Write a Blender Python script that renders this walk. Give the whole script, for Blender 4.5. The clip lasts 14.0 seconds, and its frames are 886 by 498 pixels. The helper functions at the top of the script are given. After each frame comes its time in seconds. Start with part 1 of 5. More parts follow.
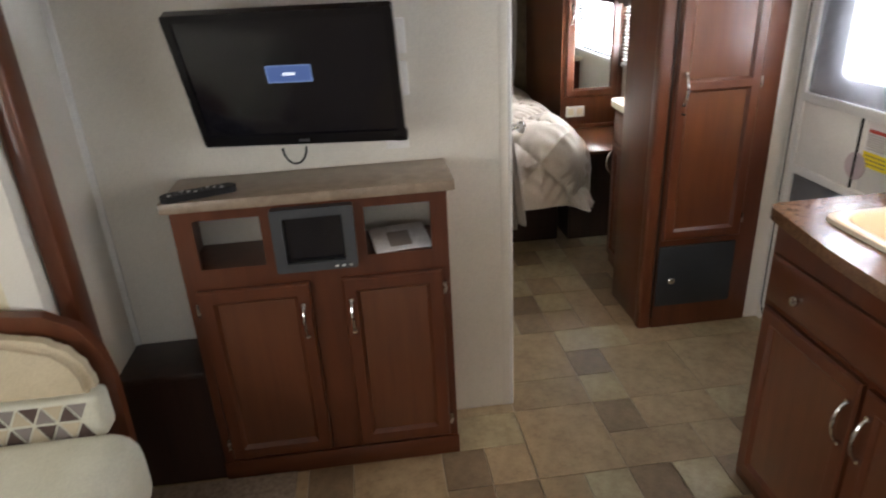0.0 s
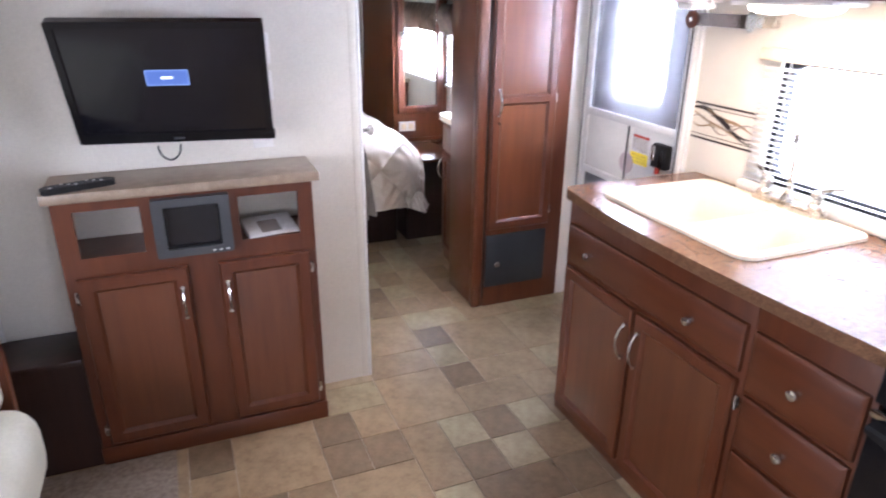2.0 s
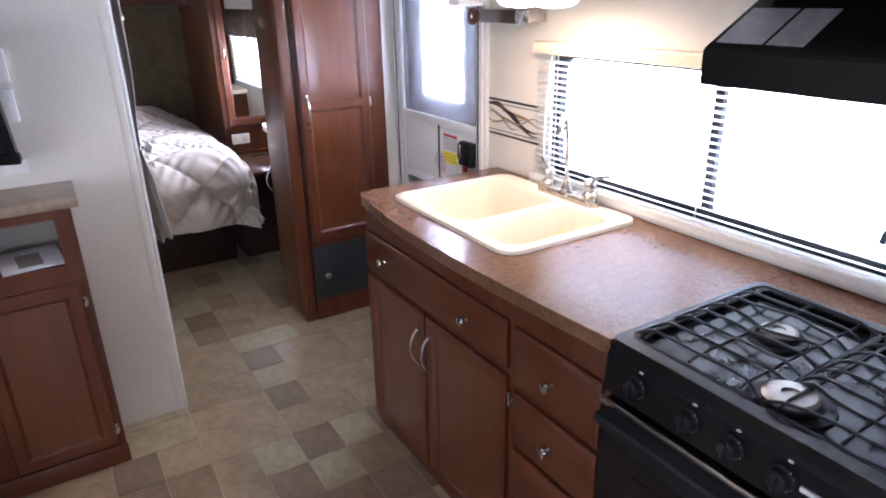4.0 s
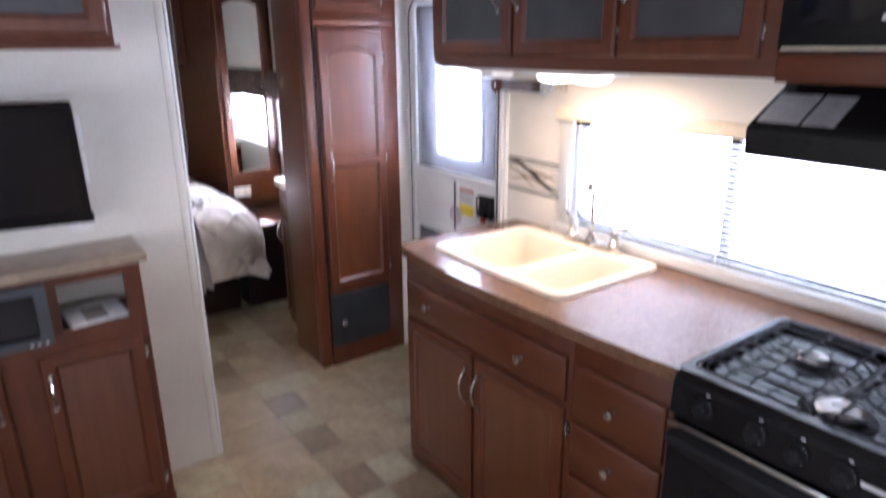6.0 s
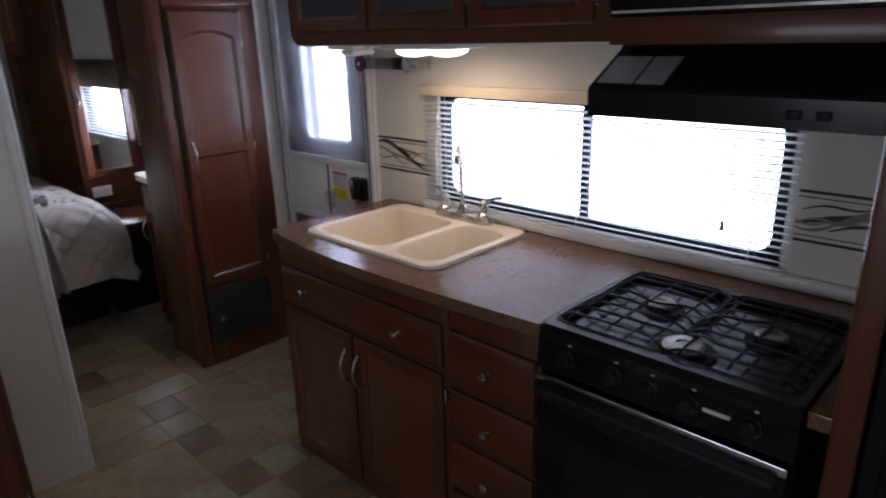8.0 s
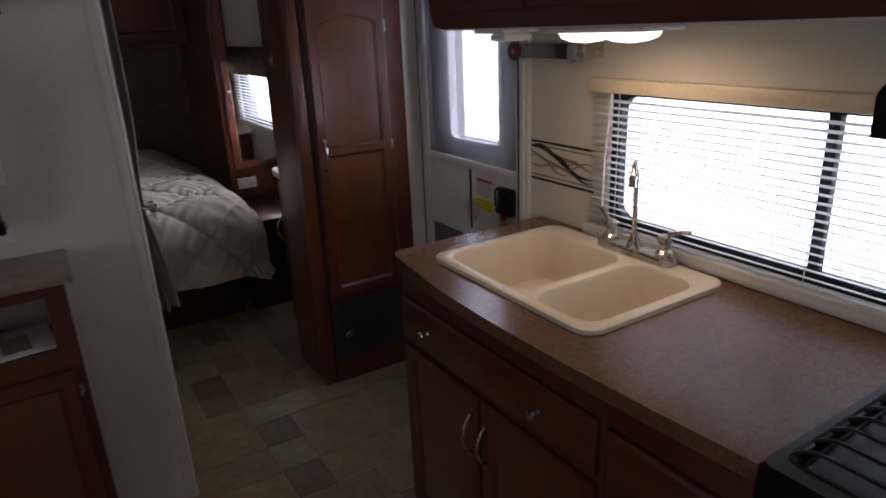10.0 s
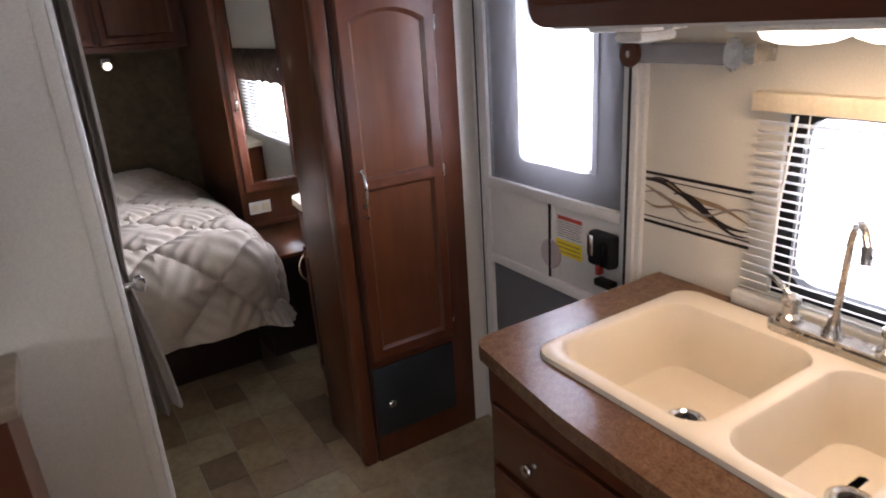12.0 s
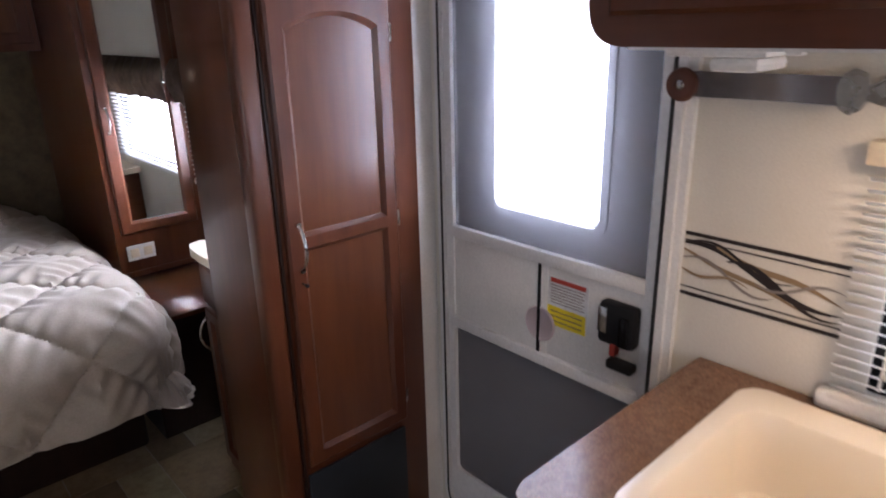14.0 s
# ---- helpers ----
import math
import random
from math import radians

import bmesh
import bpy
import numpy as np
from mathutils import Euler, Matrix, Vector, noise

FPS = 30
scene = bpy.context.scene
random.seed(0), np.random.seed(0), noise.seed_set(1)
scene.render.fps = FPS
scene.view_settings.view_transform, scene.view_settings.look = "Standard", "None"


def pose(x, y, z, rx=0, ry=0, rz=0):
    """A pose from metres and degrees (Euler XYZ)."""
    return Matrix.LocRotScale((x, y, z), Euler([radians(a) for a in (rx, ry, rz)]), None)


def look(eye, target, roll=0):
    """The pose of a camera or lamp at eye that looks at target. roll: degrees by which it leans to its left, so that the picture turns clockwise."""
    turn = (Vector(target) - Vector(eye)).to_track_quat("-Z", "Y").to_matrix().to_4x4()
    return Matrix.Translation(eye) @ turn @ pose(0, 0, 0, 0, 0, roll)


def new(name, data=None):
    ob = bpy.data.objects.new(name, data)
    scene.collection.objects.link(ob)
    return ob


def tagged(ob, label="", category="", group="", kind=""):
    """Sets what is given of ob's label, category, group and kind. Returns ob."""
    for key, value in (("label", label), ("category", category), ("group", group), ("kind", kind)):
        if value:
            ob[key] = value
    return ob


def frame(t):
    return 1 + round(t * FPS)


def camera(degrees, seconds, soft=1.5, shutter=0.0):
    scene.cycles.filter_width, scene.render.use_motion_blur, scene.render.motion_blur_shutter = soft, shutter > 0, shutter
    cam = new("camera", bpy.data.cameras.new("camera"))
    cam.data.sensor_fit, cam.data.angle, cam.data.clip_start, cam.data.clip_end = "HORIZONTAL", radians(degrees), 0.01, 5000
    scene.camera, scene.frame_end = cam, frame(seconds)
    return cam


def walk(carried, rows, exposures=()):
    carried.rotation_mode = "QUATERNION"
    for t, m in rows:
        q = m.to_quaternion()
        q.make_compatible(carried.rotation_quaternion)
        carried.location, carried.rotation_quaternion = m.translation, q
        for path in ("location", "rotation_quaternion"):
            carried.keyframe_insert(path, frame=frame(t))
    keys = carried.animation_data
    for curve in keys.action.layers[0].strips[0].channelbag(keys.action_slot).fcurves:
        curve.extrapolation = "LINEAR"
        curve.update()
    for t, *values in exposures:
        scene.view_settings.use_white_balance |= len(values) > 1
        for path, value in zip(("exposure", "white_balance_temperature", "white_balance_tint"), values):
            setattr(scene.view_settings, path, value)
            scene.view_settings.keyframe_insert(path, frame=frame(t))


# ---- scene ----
cam = camera(68.8, 14.0, soft=1.9, shutter=0.5)
PATH = [
    (0, (0.566, 0.425, 1.589), (0.759, 2.245, 0.783), -3.0),
    (0.5, (0.637, 0.394, 1.609), (0.923, 2.215, 0.833), -4.6),
    (1, (0.617, 0.302, 1.6), (1.036, 2.1, 0.83), -4.5),
    (1.5, (0.446, 0.149, 1.591), (0.966, 1.916, 0.811), -2.4),
    (2, (0.38, 0.062, 1.595), (1.084, 1.779, 0.85), 0.6),
    (2.5, (0.412, 0.029, 1.61), (1.278, 1.688, 0.905), 0.1),
    (3, (0.547, 0.005, 1.585), (1.615, 1.55, 0.897), -0.4),
    (3.5, (0.732, -0.031, 1.577), (1.735, 1.54, 0.853), -0.3),
    (3.7, (0.783, -0.041, 1.578), (1.747, 1.551, 0.847), -1.1),
    (5.8, (0.397, -0.023, 1.634), (1.488, 1.481, 0.895), -0.3),
    (6, (0.395, -0.023, 1.656), (1.516, 1.522, 1.057), -0.5),
    (6.5, (0.411, -0.043, 1.676), (1.593, 1.511, 1.244), -1.7),
    (7, (0.444, -0.094, 1.655), (1.735, 1.357, 1.177), -3.5),
    (7.2, (0.452, -0.114, 1.629), (1.831, 1.225, 1.074), -3.8),
    (7.5, (0.443, -0.12, 1.611), (1.865, 1.148, 1.002), -2.7),
    (8, (0.441, -0.078, 1.608), (1.802, 1.244, 0.977), -1.6),
    (8.5, (0.525, -0.023, 1.616), (1.741, 1.425, 0.965), 0.6),
    (9, (0.78, 0.112, 1.598), (1.756, 1.729, 0.94), -2.2),
    (9.2, (0.822, 0.149, 1.601), (1.699, 1.823, 0.946), -2.5),
    (11.3, (0.74, 0.72, 1.588), (1.952, 2.167, 0.926), -2.5),
    (11.5, (0.81, 0.806, 1.594), (1.917, 2.326, 0.915), -1.8),
    (12, (0.951, 0.939, 1.618), (1.918, 2.552, 0.94), -3.9),
    (12.2, (0.96, 0.987, 1.615), (1.978, 2.572, 0.942), -5.4),
    (12.5, (0.938, 1.093, 1.606), (2.112, 2.56, 0.922), -2.9),
    (13, (0.828, 1.278, 1.637), (2.123, 2.646, 0.964), -3.9),
    (13.5, (0.866, 1.374, 1.635), (2.19, 2.715, 0.965), -3.8),
    (14, (1.046, 1.48, 1.616), (2.312, 2.883, 0.96), -1.4),
]
LIGHT = [(0, 0.47, 6200, 13), (0.5, 1.32, 5750, 15), (1, 1.44, 5500, 19), (1.5, 1.54, 5400, 22), (2.5, 1.42, 5350, 24), (3, 1.07, 5250, 22), (3.7, 0.84, 5250, 22), (5.8, 1.0, 5300, 23), (6.5, 0.47, 5300, 24),
         (7, -0.08, 5300, 22), (7.5, -0.78, 5300, 21), (8.5, -1.23, 5500, 20), (9, -1.88, 5800, 20), (9.2, -1.88, 5800, 20), (11.3, -0.76, 6000, 19), (12.5, -0.14, 5950, 24), (14, -0.11, 5650, 23)]
walk(cam, [(t, look(eye, target, roll)) for t, eye, target, roll in PATH], LIGHT)

# ---- build helpers ----
world = bpy.data.worlds.new("sky")
scene.world = world
world.use_nodes = True
wn = world.node_tree.nodes
sky = wn.new("ShaderNodeTexSky")
sky.sky_type, sky.sun_disc = "NISHITA", False
sky.sun_elevation, sky.sun_rotation = radians(48), radians(70)
world.node_tree.links.new(sky.outputs[0], wn["Background"].inputs[0])
wn["Background"].inputs[1].default_value = 0.12


def area_lamp(name, eye, target, w, h, watts, colour=(1, 1, 1)):
    data = bpy.data.lights.new(name, "AREA")
    data.shape, data.size, data.size_y, data.energy, data.color = "RECTANGLE", w, h, watts, colour
    ob = new(name, data)
    ob.matrix_world = look(eye, target)
    return ob


sun_data = bpy.data.lights.new("sun", "SUN")
sun_data.energy, sun_data.angle, sun_data.color = 2.5, radians(0.5), (1, 0.95, 0.88)
sun = new("sun", sun_data)
sun.matrix_world = look((6, -9, 12), (0, 0, 0))

# daylight that enters by the openings
DAY = (0.92, 0.96, 1.0)
area_lamp("daylight_kitchen_window", (2.41, 1.08, 1.18), (1.5, 1.08, 1.0), 1.22, 0.38, 8.0, DAY)
area_lamp("daylight_door_window", (2.41, 2.51, 1.46), (1.5, 2.51, 1.46), 0.36, 0.67, 42, DAY)
area_lamp("daylight_bedroom_window", (2.28, 3.90, 1.19), (1.3, 3.90, 1.0), 0.86, 0.40, 46, DAY)
area_lamp("daylight_slide_window", (-1.28, 0.4, 1.25), (1.0, 0.5, 1.3), 1.5, 0.6, 19, (1.0, 0.955, 0.88))
area_lamp("daylight_rear_window", (1.0, -2.55, 1.3), (1.0, 0.5, 2.7), 1.6, 0.7, 11, (1.0, 0.955, 0.88))


# ---- materials ----
def material(name, colour, rough=0.5, metal=0.0):
    m = bpy.data.materials.new(name)
    m.use_nodes = True
    b = m.node_tree.nodes["Principled BSDF"]
    b.inputs["Base Color"].default_value = (*colour, 1)
    b.inputs["Roughness"].default_value = rough
    b.inputs["Metallic"].default_value = metal
    return m


def nodes_of(m):
    return m.node_tree.nodes, m.node_tree.links, m.node_tree.nodes["Principled BSDF"]


def noise_tex(m, scale, detail=4.0, stretch=(1, 1, 1), rough=0.6):
    n, l, b = nodes_of(m)
    co, mp, tx = n.new("ShaderNodeTexCoord"), n.new("ShaderNodeMapping"), n.new("ShaderNodeTexNoise")
    mp.inputs["Scale"].default_value = stretch
    tx.inputs["Scale"].default_value, tx.inputs["Detail"].default_value, tx.inputs["Roughness"].default_value = scale, detail, rough
    l.new(co.outputs["Object"], mp.inputs[0])
    l.new(mp.outputs[0], tx.inputs["Vector"])
    return tx


def ramp(m, source, stops):
    n, l, b = nodes_of(m)
    r = n.new("ShaderNodeValToRGB")
    e = r.color_ramp.elements
    while len(e) < len(stops):
        e.new(0.5)
    for s, (p, c) in zip(e, stops):
        s.position, s.color = p, (*c, 1)
    l.new(source, r.inputs[0])
    return r


def mix(m, kind, fac, a, c):
    n, l, b = nodes_of(m)
    x = n.new("ShaderNodeMix")
    x.data_type, x.blend_type = "RGBA", kind
    if isinstance(fac, (int, float)):
        x.inputs[0].default_value = fac
    else:
        l.new(fac, x.inputs[0])
    for sock, val in ((6, a), (7, c)):
        if isinstance(val, tuple):
            x.inputs[sock].default_value = (*val, 1)
        else:
            l.new(val, x.inputs[sock])
    return x.outputs[2]


def bump(m, source, strength, distance=0.01):
    n, l, b = nodes_of(m)
    k = n.new("ShaderNodeBump")
    k.inputs["Strength"].default_value, k.inputs["Distance"].default_value = strength, distance
    l.new(source, k.inputs["Height"])
    l.new(k.outputs[0], b.inputs["Normal"])


def rough_from(m, source, lo, hi):
    n, l, b = nodes_of(m)
    k = n.new("ShaderNodeMapRange")
    k.inputs[3].default_value, k.inputs[4].default_value = lo, hi
    l.new(source, k.inputs[0])
    l.new(k.outputs[0], b.inputs["Roughness"])


def wood(name, dark, light, stretch, rough=0.36, coat=0.35):
    """Stained wood: long grain, soft broad figure and fine pores."""
    m = material(name, light, rough)
    n, l, b = nodes_of(m)
    fig = noise_tex(m, 4.5, 3, stretch, 0.5)
    pore = noise_tex(m, 40.0, 2, stretch, 0.6)
    broad = noise_tex(m, 1.7, 3)
    base = ramp(m, fig.outputs[0], [(0.25, dark), (0.75, light)])
    c = mix(m, "MULTIPLY", 0.30, base.outputs[0], ramp(m, pore.outputs[0], [(0.3, (0.82, 0.8, 0.78)), (0.65, (1, 1, 1))]).outputs[0])
    c = mix(m, "MULTIPLY", 0.5, c, ramp(m, broad.outputs[0], [(0.3, (0.74, 0.72, 0.72)), (0.7, (1.08, 1.06, 1.04))]).outputs[0])
    l.new(c, b.inputs["Base Color"])
    rough_from(m, broad.outputs[0], rough - 0.04, rough + 0.08)
    bump(m, pore.outputs[0], 0.03, 0.001)
    b.inputs["Coat Weight"].default_value, b.inputs["Coat Roughness"].default_value = coat, 0.15
    b.inputs["Specular IOR Level"].default_value = 0.35
    return m


def mottled(name, dark, light, scale, rough=0.6, fine=80.0, depth=0.1):
    """A plain surface with broad blotches and a fine grain."""
    m = material(name, light, rough)
    n, l, b = nodes_of(m)
    big, small = noise_tex(m, scale, 5), noise_tex(m, fine, 3)
    c = mix(m, "MULTIPLY", 0.5, ramp(m, big.outputs[0], [(0.3, dark), (0.7, light)]).outputs[0],
            ramp(m, small.outputs[0], [(0.3, (0.75, 0.75, 0.75)), (0.65, (1, 1, 1))]).outputs[0])
    l.new(c, b.inputs["Base Color"])
    rough_from(m, big.outputs[0], max(rough - 0.08, 0.02), min(rough + 0.08, 1))
    bump(m, small.outputs[0], depth, 0.003)
    return m


CHERRY_D, CHERRY_L = (0.078, 0.0205, 0.0070), (0.114, 0.0325, 0.0110)
M_WOOD = wood("cherry_wood", CHERRY_D, CHERRY_L, (6, 6, 0.5))
M_WOOD_H = wood("cherry_wood_cross", CHERRY_D, CHERRY_L, (0.6, 0.6, 7))
M_PANEL = wood("cherry_panel", (0.090, 0.0260, 0.0085), (0.128, 0.040, 0.0135), (7, 7, 0.6), 0.30, 1.0)
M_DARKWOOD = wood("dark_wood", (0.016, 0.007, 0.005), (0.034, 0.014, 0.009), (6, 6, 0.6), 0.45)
M_WALL = mottled("wall_vinyl", (0.64, 0.61, 0.535), (0.71, 0.68, 0.605), 2.2, 0.62, 240, 0.10)
M_CEIL = mottled("ceiling_vinyl", (0.70, 0.69, 0.66), (0.78, 0.77, 0.74), 3.0, 0.7, 160, 0.08)
M_YELLOW = mottled("patterned_wallpaper", (0.58, 0.50, 0.33), (0.72, 0.65, 0.47), 9.0, 0.7, 60, 0.1)
M_HEADWALL = mottled("headboard_wallpaper", (0.07, 0.05, 0.025), (0.15, 0.11, 0.055), 14.0, 0.7, 50, 0.2)
M_WHITE = mottled("white_painted_metal", (0.70, 0.70, 0.69), (0.78, 0.78, 0.77), 5.0, 0.35, 120, 0.02)
M_PLASTIC = mottled("white_plastic", (0.72, 0.71, 0.68), (0.80, 0.79, 0.76), 6.0, 0.4, 140, 0.02)
M_CREAM = mottled("cream_plastic", (0.70, 0.60, 0.44), (0.78, 0.69, 0.53), 4.0, 0.35, 120, 0.02)
M_SINK = material("sink_acrylic", (0.74, 0.665, 0.54), 0.24)
M_BLACK = mottled("black_enamel", (0.005, 0.005, 0.006), (0.009, 0.009, 0.0105), 5.0, 0.22, 160, 0.02)
M_BLACK.node_tree.nodes["Principled BSDF"].inputs["Specular IOR Level"].default_value = 0.3
M_BLACKMAT = mottled("black_plastic", (0.008, 0.008, 0.009), (0.015, 0.015, 0.016), 5.0, 0.5, 220, 0.05)
M_IRON = mottled("cast_iron", (0.008, 0.008, 0.009), (0.014, 0.014, 0.015), 20.0, 0.5, 200, 0.02)
M_COOKTOP = mottled("cooktop_enamel", (0.014, 0.019, 0.020), (0.024, 0.031, 0.032), 6.0, 0.14, 150, 0.004)
M_COOKTOP.node_tree.nodes["Principled BSDF"].inputs["Specular IOR Level"].default_value = 0.24
M_SCREEN = material("tv_glass", (0.006, 0.006, 0.009), 0.12)
M_SMOKE = mottled("smoked_insert", (0.035, 0.036, 0.040), (0.055, 0.056, 0.060), 8.0, 0.4, 300, 0.05)
M_CHROME = mottled("chrome", (0.70, 0.70, 0.70), (0.82, 0.82, 0.82), 20.0, 0.16, 60, 0.0)
M_NICKEL = mottled("brushed_nickel", (0.50, 0.48, 0.45), (0.62, 0.60, 0.56), 30.0, 0.27, 200, 0.03)
for m in (M_CHROME, M_NICKEL):
    m.node_tree.nodes["Principled BSDF"].inputs["Metallic"].default_value = 1.0
for m in (M_BLACKMAT, M_IRON):
    m.node_tree.nodes["Principled BSDF"].inputs["Specular IOR Level"].default_value = 0.2
M_STEEL = mottled("burner_steel", (0.34, 0.33, 0.31), (0.46, 0.44, 0.41), 30.0, 0.5, 90, 0.05)
M_STEEL.node_tree.nodes["Principled BSDF"].inputs["Metallic"].default_value = 1.0
M_BAND = material("polished_steel_band", (0.42, 0.38, 0.36), 0.12, 1.0)
M_MIRROR = material("mirror_glass", (0.86, 0.88, 0.87), 0.015, 1.0)
M_GREYPLATE = mottled("grey_plastic", (0.040, 0.044, 0.050), (0.062, 0.067, 0.075), 6.0, 0.4, 200, 0.05)
M_VENT = mottled("dark_access_panel", (0.012, 0.015, 0.019), (0.022, 0.026, 0.031), 4.0, 0.45, 200, 0.05)
M_MESH = material("insect_screen", (0.20, 0.20, 0.215), 0.8)
M_PAPER = mottled("printed_paper", (0.60, 0.60, 0.60), (0.78, 0.78, 0.78), 30.0, 0.6, 90, 0.02)
M_GREYLABEL = mottled("grey_label", (0.26, 0.26, 0.27), (0.37, 0.37, 0.38), 40.0, 0.5, 90, 0.02)
M_INK = material("print_ink", (0.05, 0.05, 0.055), 0.6)
M_RED = material("red_print", (0.45, 0.05, 0.03), 0.5)
M_YELLOWPRINT = material("yellow_print", (0.85, 0.68, 0.02), 0.5)
M_TAUPE = material("decor_taupe", (0.26, 0.18, 0.10), 0.6)
M_DECOR = material("decor_brown", (0.018, 0.011, 0.010), 0.5)
M_CARPET = mottled("carpet", (0.20, 0.155, 0.115), (0.36, 0.30, 0.24), 60.0, 0.95, 260, 0.9)
M_VINYLSEAT = mottled("seat_vinyl", (0.60, 0.59, 0.47), (0.70, 0.69, 0.57), 5.0, 0.42, 150, 0.12)
M_TAN = mottled("seat_fabric", (0.50, 0.42, 0.28), (0.60, 0.52, 0.37), 7.0, 0.75, 170, 0.25)
M_BROWNPRINT = material("fabric_print_brown", (0.085, 0.055, 0.045), 0.8)
M_GREYPRINT = material("fabric_print_grey", (0.24, 0.21, 0.19), 0.8)
M_VALANCE = mottled("valance_cloth", (0.06, 0.04, 0.03), (0.17, 0.12, 0.085), 16.0, 0.7, 120, 0.25)
M_CURTAIN = mottled("grey_cloth", (0.30, 0.26, 0.21), (0.40, 0.35, 0.29), 6.0, 0.8, 200, 0.2)
M_PULL = material("pink_grey_plastic", (0.50, 0.42, 0.44), 0.35)
M_RUBBER = material("black_rubber", (0.012, 0.012, 0.012), 0.6)


def make_special():
    n, l, b = nodes_of(M_MESH)
    b.inputs["Alpha"].default_value = 0.55
    fine = noise_tex(M_MESH, 900, 1)
    bump(M_MESH, fine.outputs[0], 0.1, 0.001)


make_special()


def glass(name, tint=(1, 1, 1), rough=0.0):
    m = material(name, tint, rough)
    b = m.node_tree.nodes["Principled BSDF"]
    b.inputs["Transmission Weight"].default_value = 1.0
    b.inputs["IOR"].default_value = 1.1
    return m


M_GLASS = glass("window_glass")


def slat_material():
    m = material("blind_slat", (0.80, 0.80, 0.79), 0.45)
    n, l, b = nodes_of(m)
    t, x, out = n.new("ShaderNodeBsdfTranslucent"), n.new("ShaderNodeMixShader"), n["Material Output"]
    t.inputs[0].default_value = (0.85, 0.85, 0.83, 1)
    x.inputs[0].default_value = 0.10
    l.new(b.outputs[0], x.inputs[1])
    l.new(t.outputs[0], x.inputs[2])
    l.new(x.outputs[0], out.inputs[0])
    return m


M_SLAT = slat_material()


def glow(name, colour, strength):
    m = material(name, (0.9, 0.9, 0.88), 0.4)
    b = m.node_tree.nodes["Principled BSDF"]
    b.inputs["Emission Color"].default_value = (*colour, 1)
    b.inputs["Emission Strength"].default_value = strength
    return m


M_LAMPLENS = glow("lit_lamp_lens", (1.0, 0.80, 0.52), 9.0)
M_TVBLUE = glow("tv_message", (0.10, 0.17, 0.42), 0.45)
M_TVBLUE.node_tree.nodes["Principled BSDF"].inputs["Base Color"].default_value = (0.01, 0.015, 0.03, 1)
M_TVTEXT = glow("tv_message_text", (0.7, 0.8, 0.95), 0.6)
M_TVEDGE = glow("tv_message_edge", (0.25, 0.36, 0.62), 0.5)
M_TVEDGE.node_tree.nodes["Principled BSDF"].inputs["Base Color"].default_value = (0.01, 0.015, 0.03, 1)
# emission for the sheet outside, strong enough to burn the windows out to white
M_OUTSIDE = glow("outside_glow", (0.93, 0.97, 1.0), 5.5)


def counter_material():
    m = material("laminate_worktop", (0.2, 0.12, 0.07), 0.3)
    n, l, b = nodes_of(m)
    big, mid, speck = noise_tex(m, 5.0, 6), noise_tex(m, 55.0, 5, (1, 1, 1), 0.65), noise_tex(m, 190.0, 2)
    c = ramp(m, mid.outputs[0], [(0.28, (0.105, 0.055, 0.030)), (0.5, (0.150, 0.082, 0.046)), (0.74, (0.195, 0.112, 0.064))]).outputs[0]
    c = mix(m, "MULTIPLY", 0.6, c, ramp(m, big.outputs[0], [(0.3, (0.72, 0.70, 0.68)), (0.7, (1.18, 1.14, 1.08))]).outputs[0])
    c = mix(m, "MULTIPLY", 0.32, c, ramp(m, speck.outputs[0], [(0.36, (0.34, 0.30, 0.27)), (0.5, (1, 1, 1)), (0.64, (1.75, 1.6, 1.4))]).outputs[0])
    l.new(c, b.inputs["Base Color"])
    rough_from(m, big.outputs[0], 0.13, 0.18)
    bump(m, speck.outputs[0], 0.05, 0.001)
    return m


M_COUNTER = counter_material()
M_TANTOP = mottled("tan_laminate", (0.20, 0.145, 0.10), (0.33, 0.255, 0.185), 22.0, 0.38, 130, 0.05)


def tile_material(name, stops):
    m = material(name, (0.3, 0.22, 0.15), 0.35)
    n, l, b = nodes_of(m)
    info = n.new("ShaderNodeObjectInfo")
    tone = ramp(m, info.outputs["Random"], stops)
    cloud, vein, fine = noise_tex(m, 9.0, 6, (1, 1, 1), 0.65), noise_tex(m, 30.0, 5, (1, 1, 1), 0.7), noise_tex(m, 140.0, 3)
    c = mix(m, "MULTIPLY", 0.85, tone.outputs[0], ramp(m, cloud.outputs[0], [(0.28, (0.60, 0.55, 0.50)), (0.5, (0.95, 0.93, 0.9)), (0.74, (1.22, 1.2, 1.17))]).outputs[0])
    c = mix(m, "MULTIPLY", 0.6, c, ramp(m, vein.outputs[0], [(0.33, (0.66, 0.61, 0.56)), (0.55, (1, 1, 1))]).outputs[0])
    c = mix(m, "MULTIPLY", 0.3, c, ramp(m, fine.outputs[0], [(0.36, (0.7, 0.66, 0.62)), (0.6, (1, 1, 1))]).outputs[0])
    l.new(c, b.inputs["Base Color"])
    rough_from(m, cloud.outputs[0], 0.24, 0.38)
    bump(m, vein.outputs[0], 0.12, 0.002)
    return m


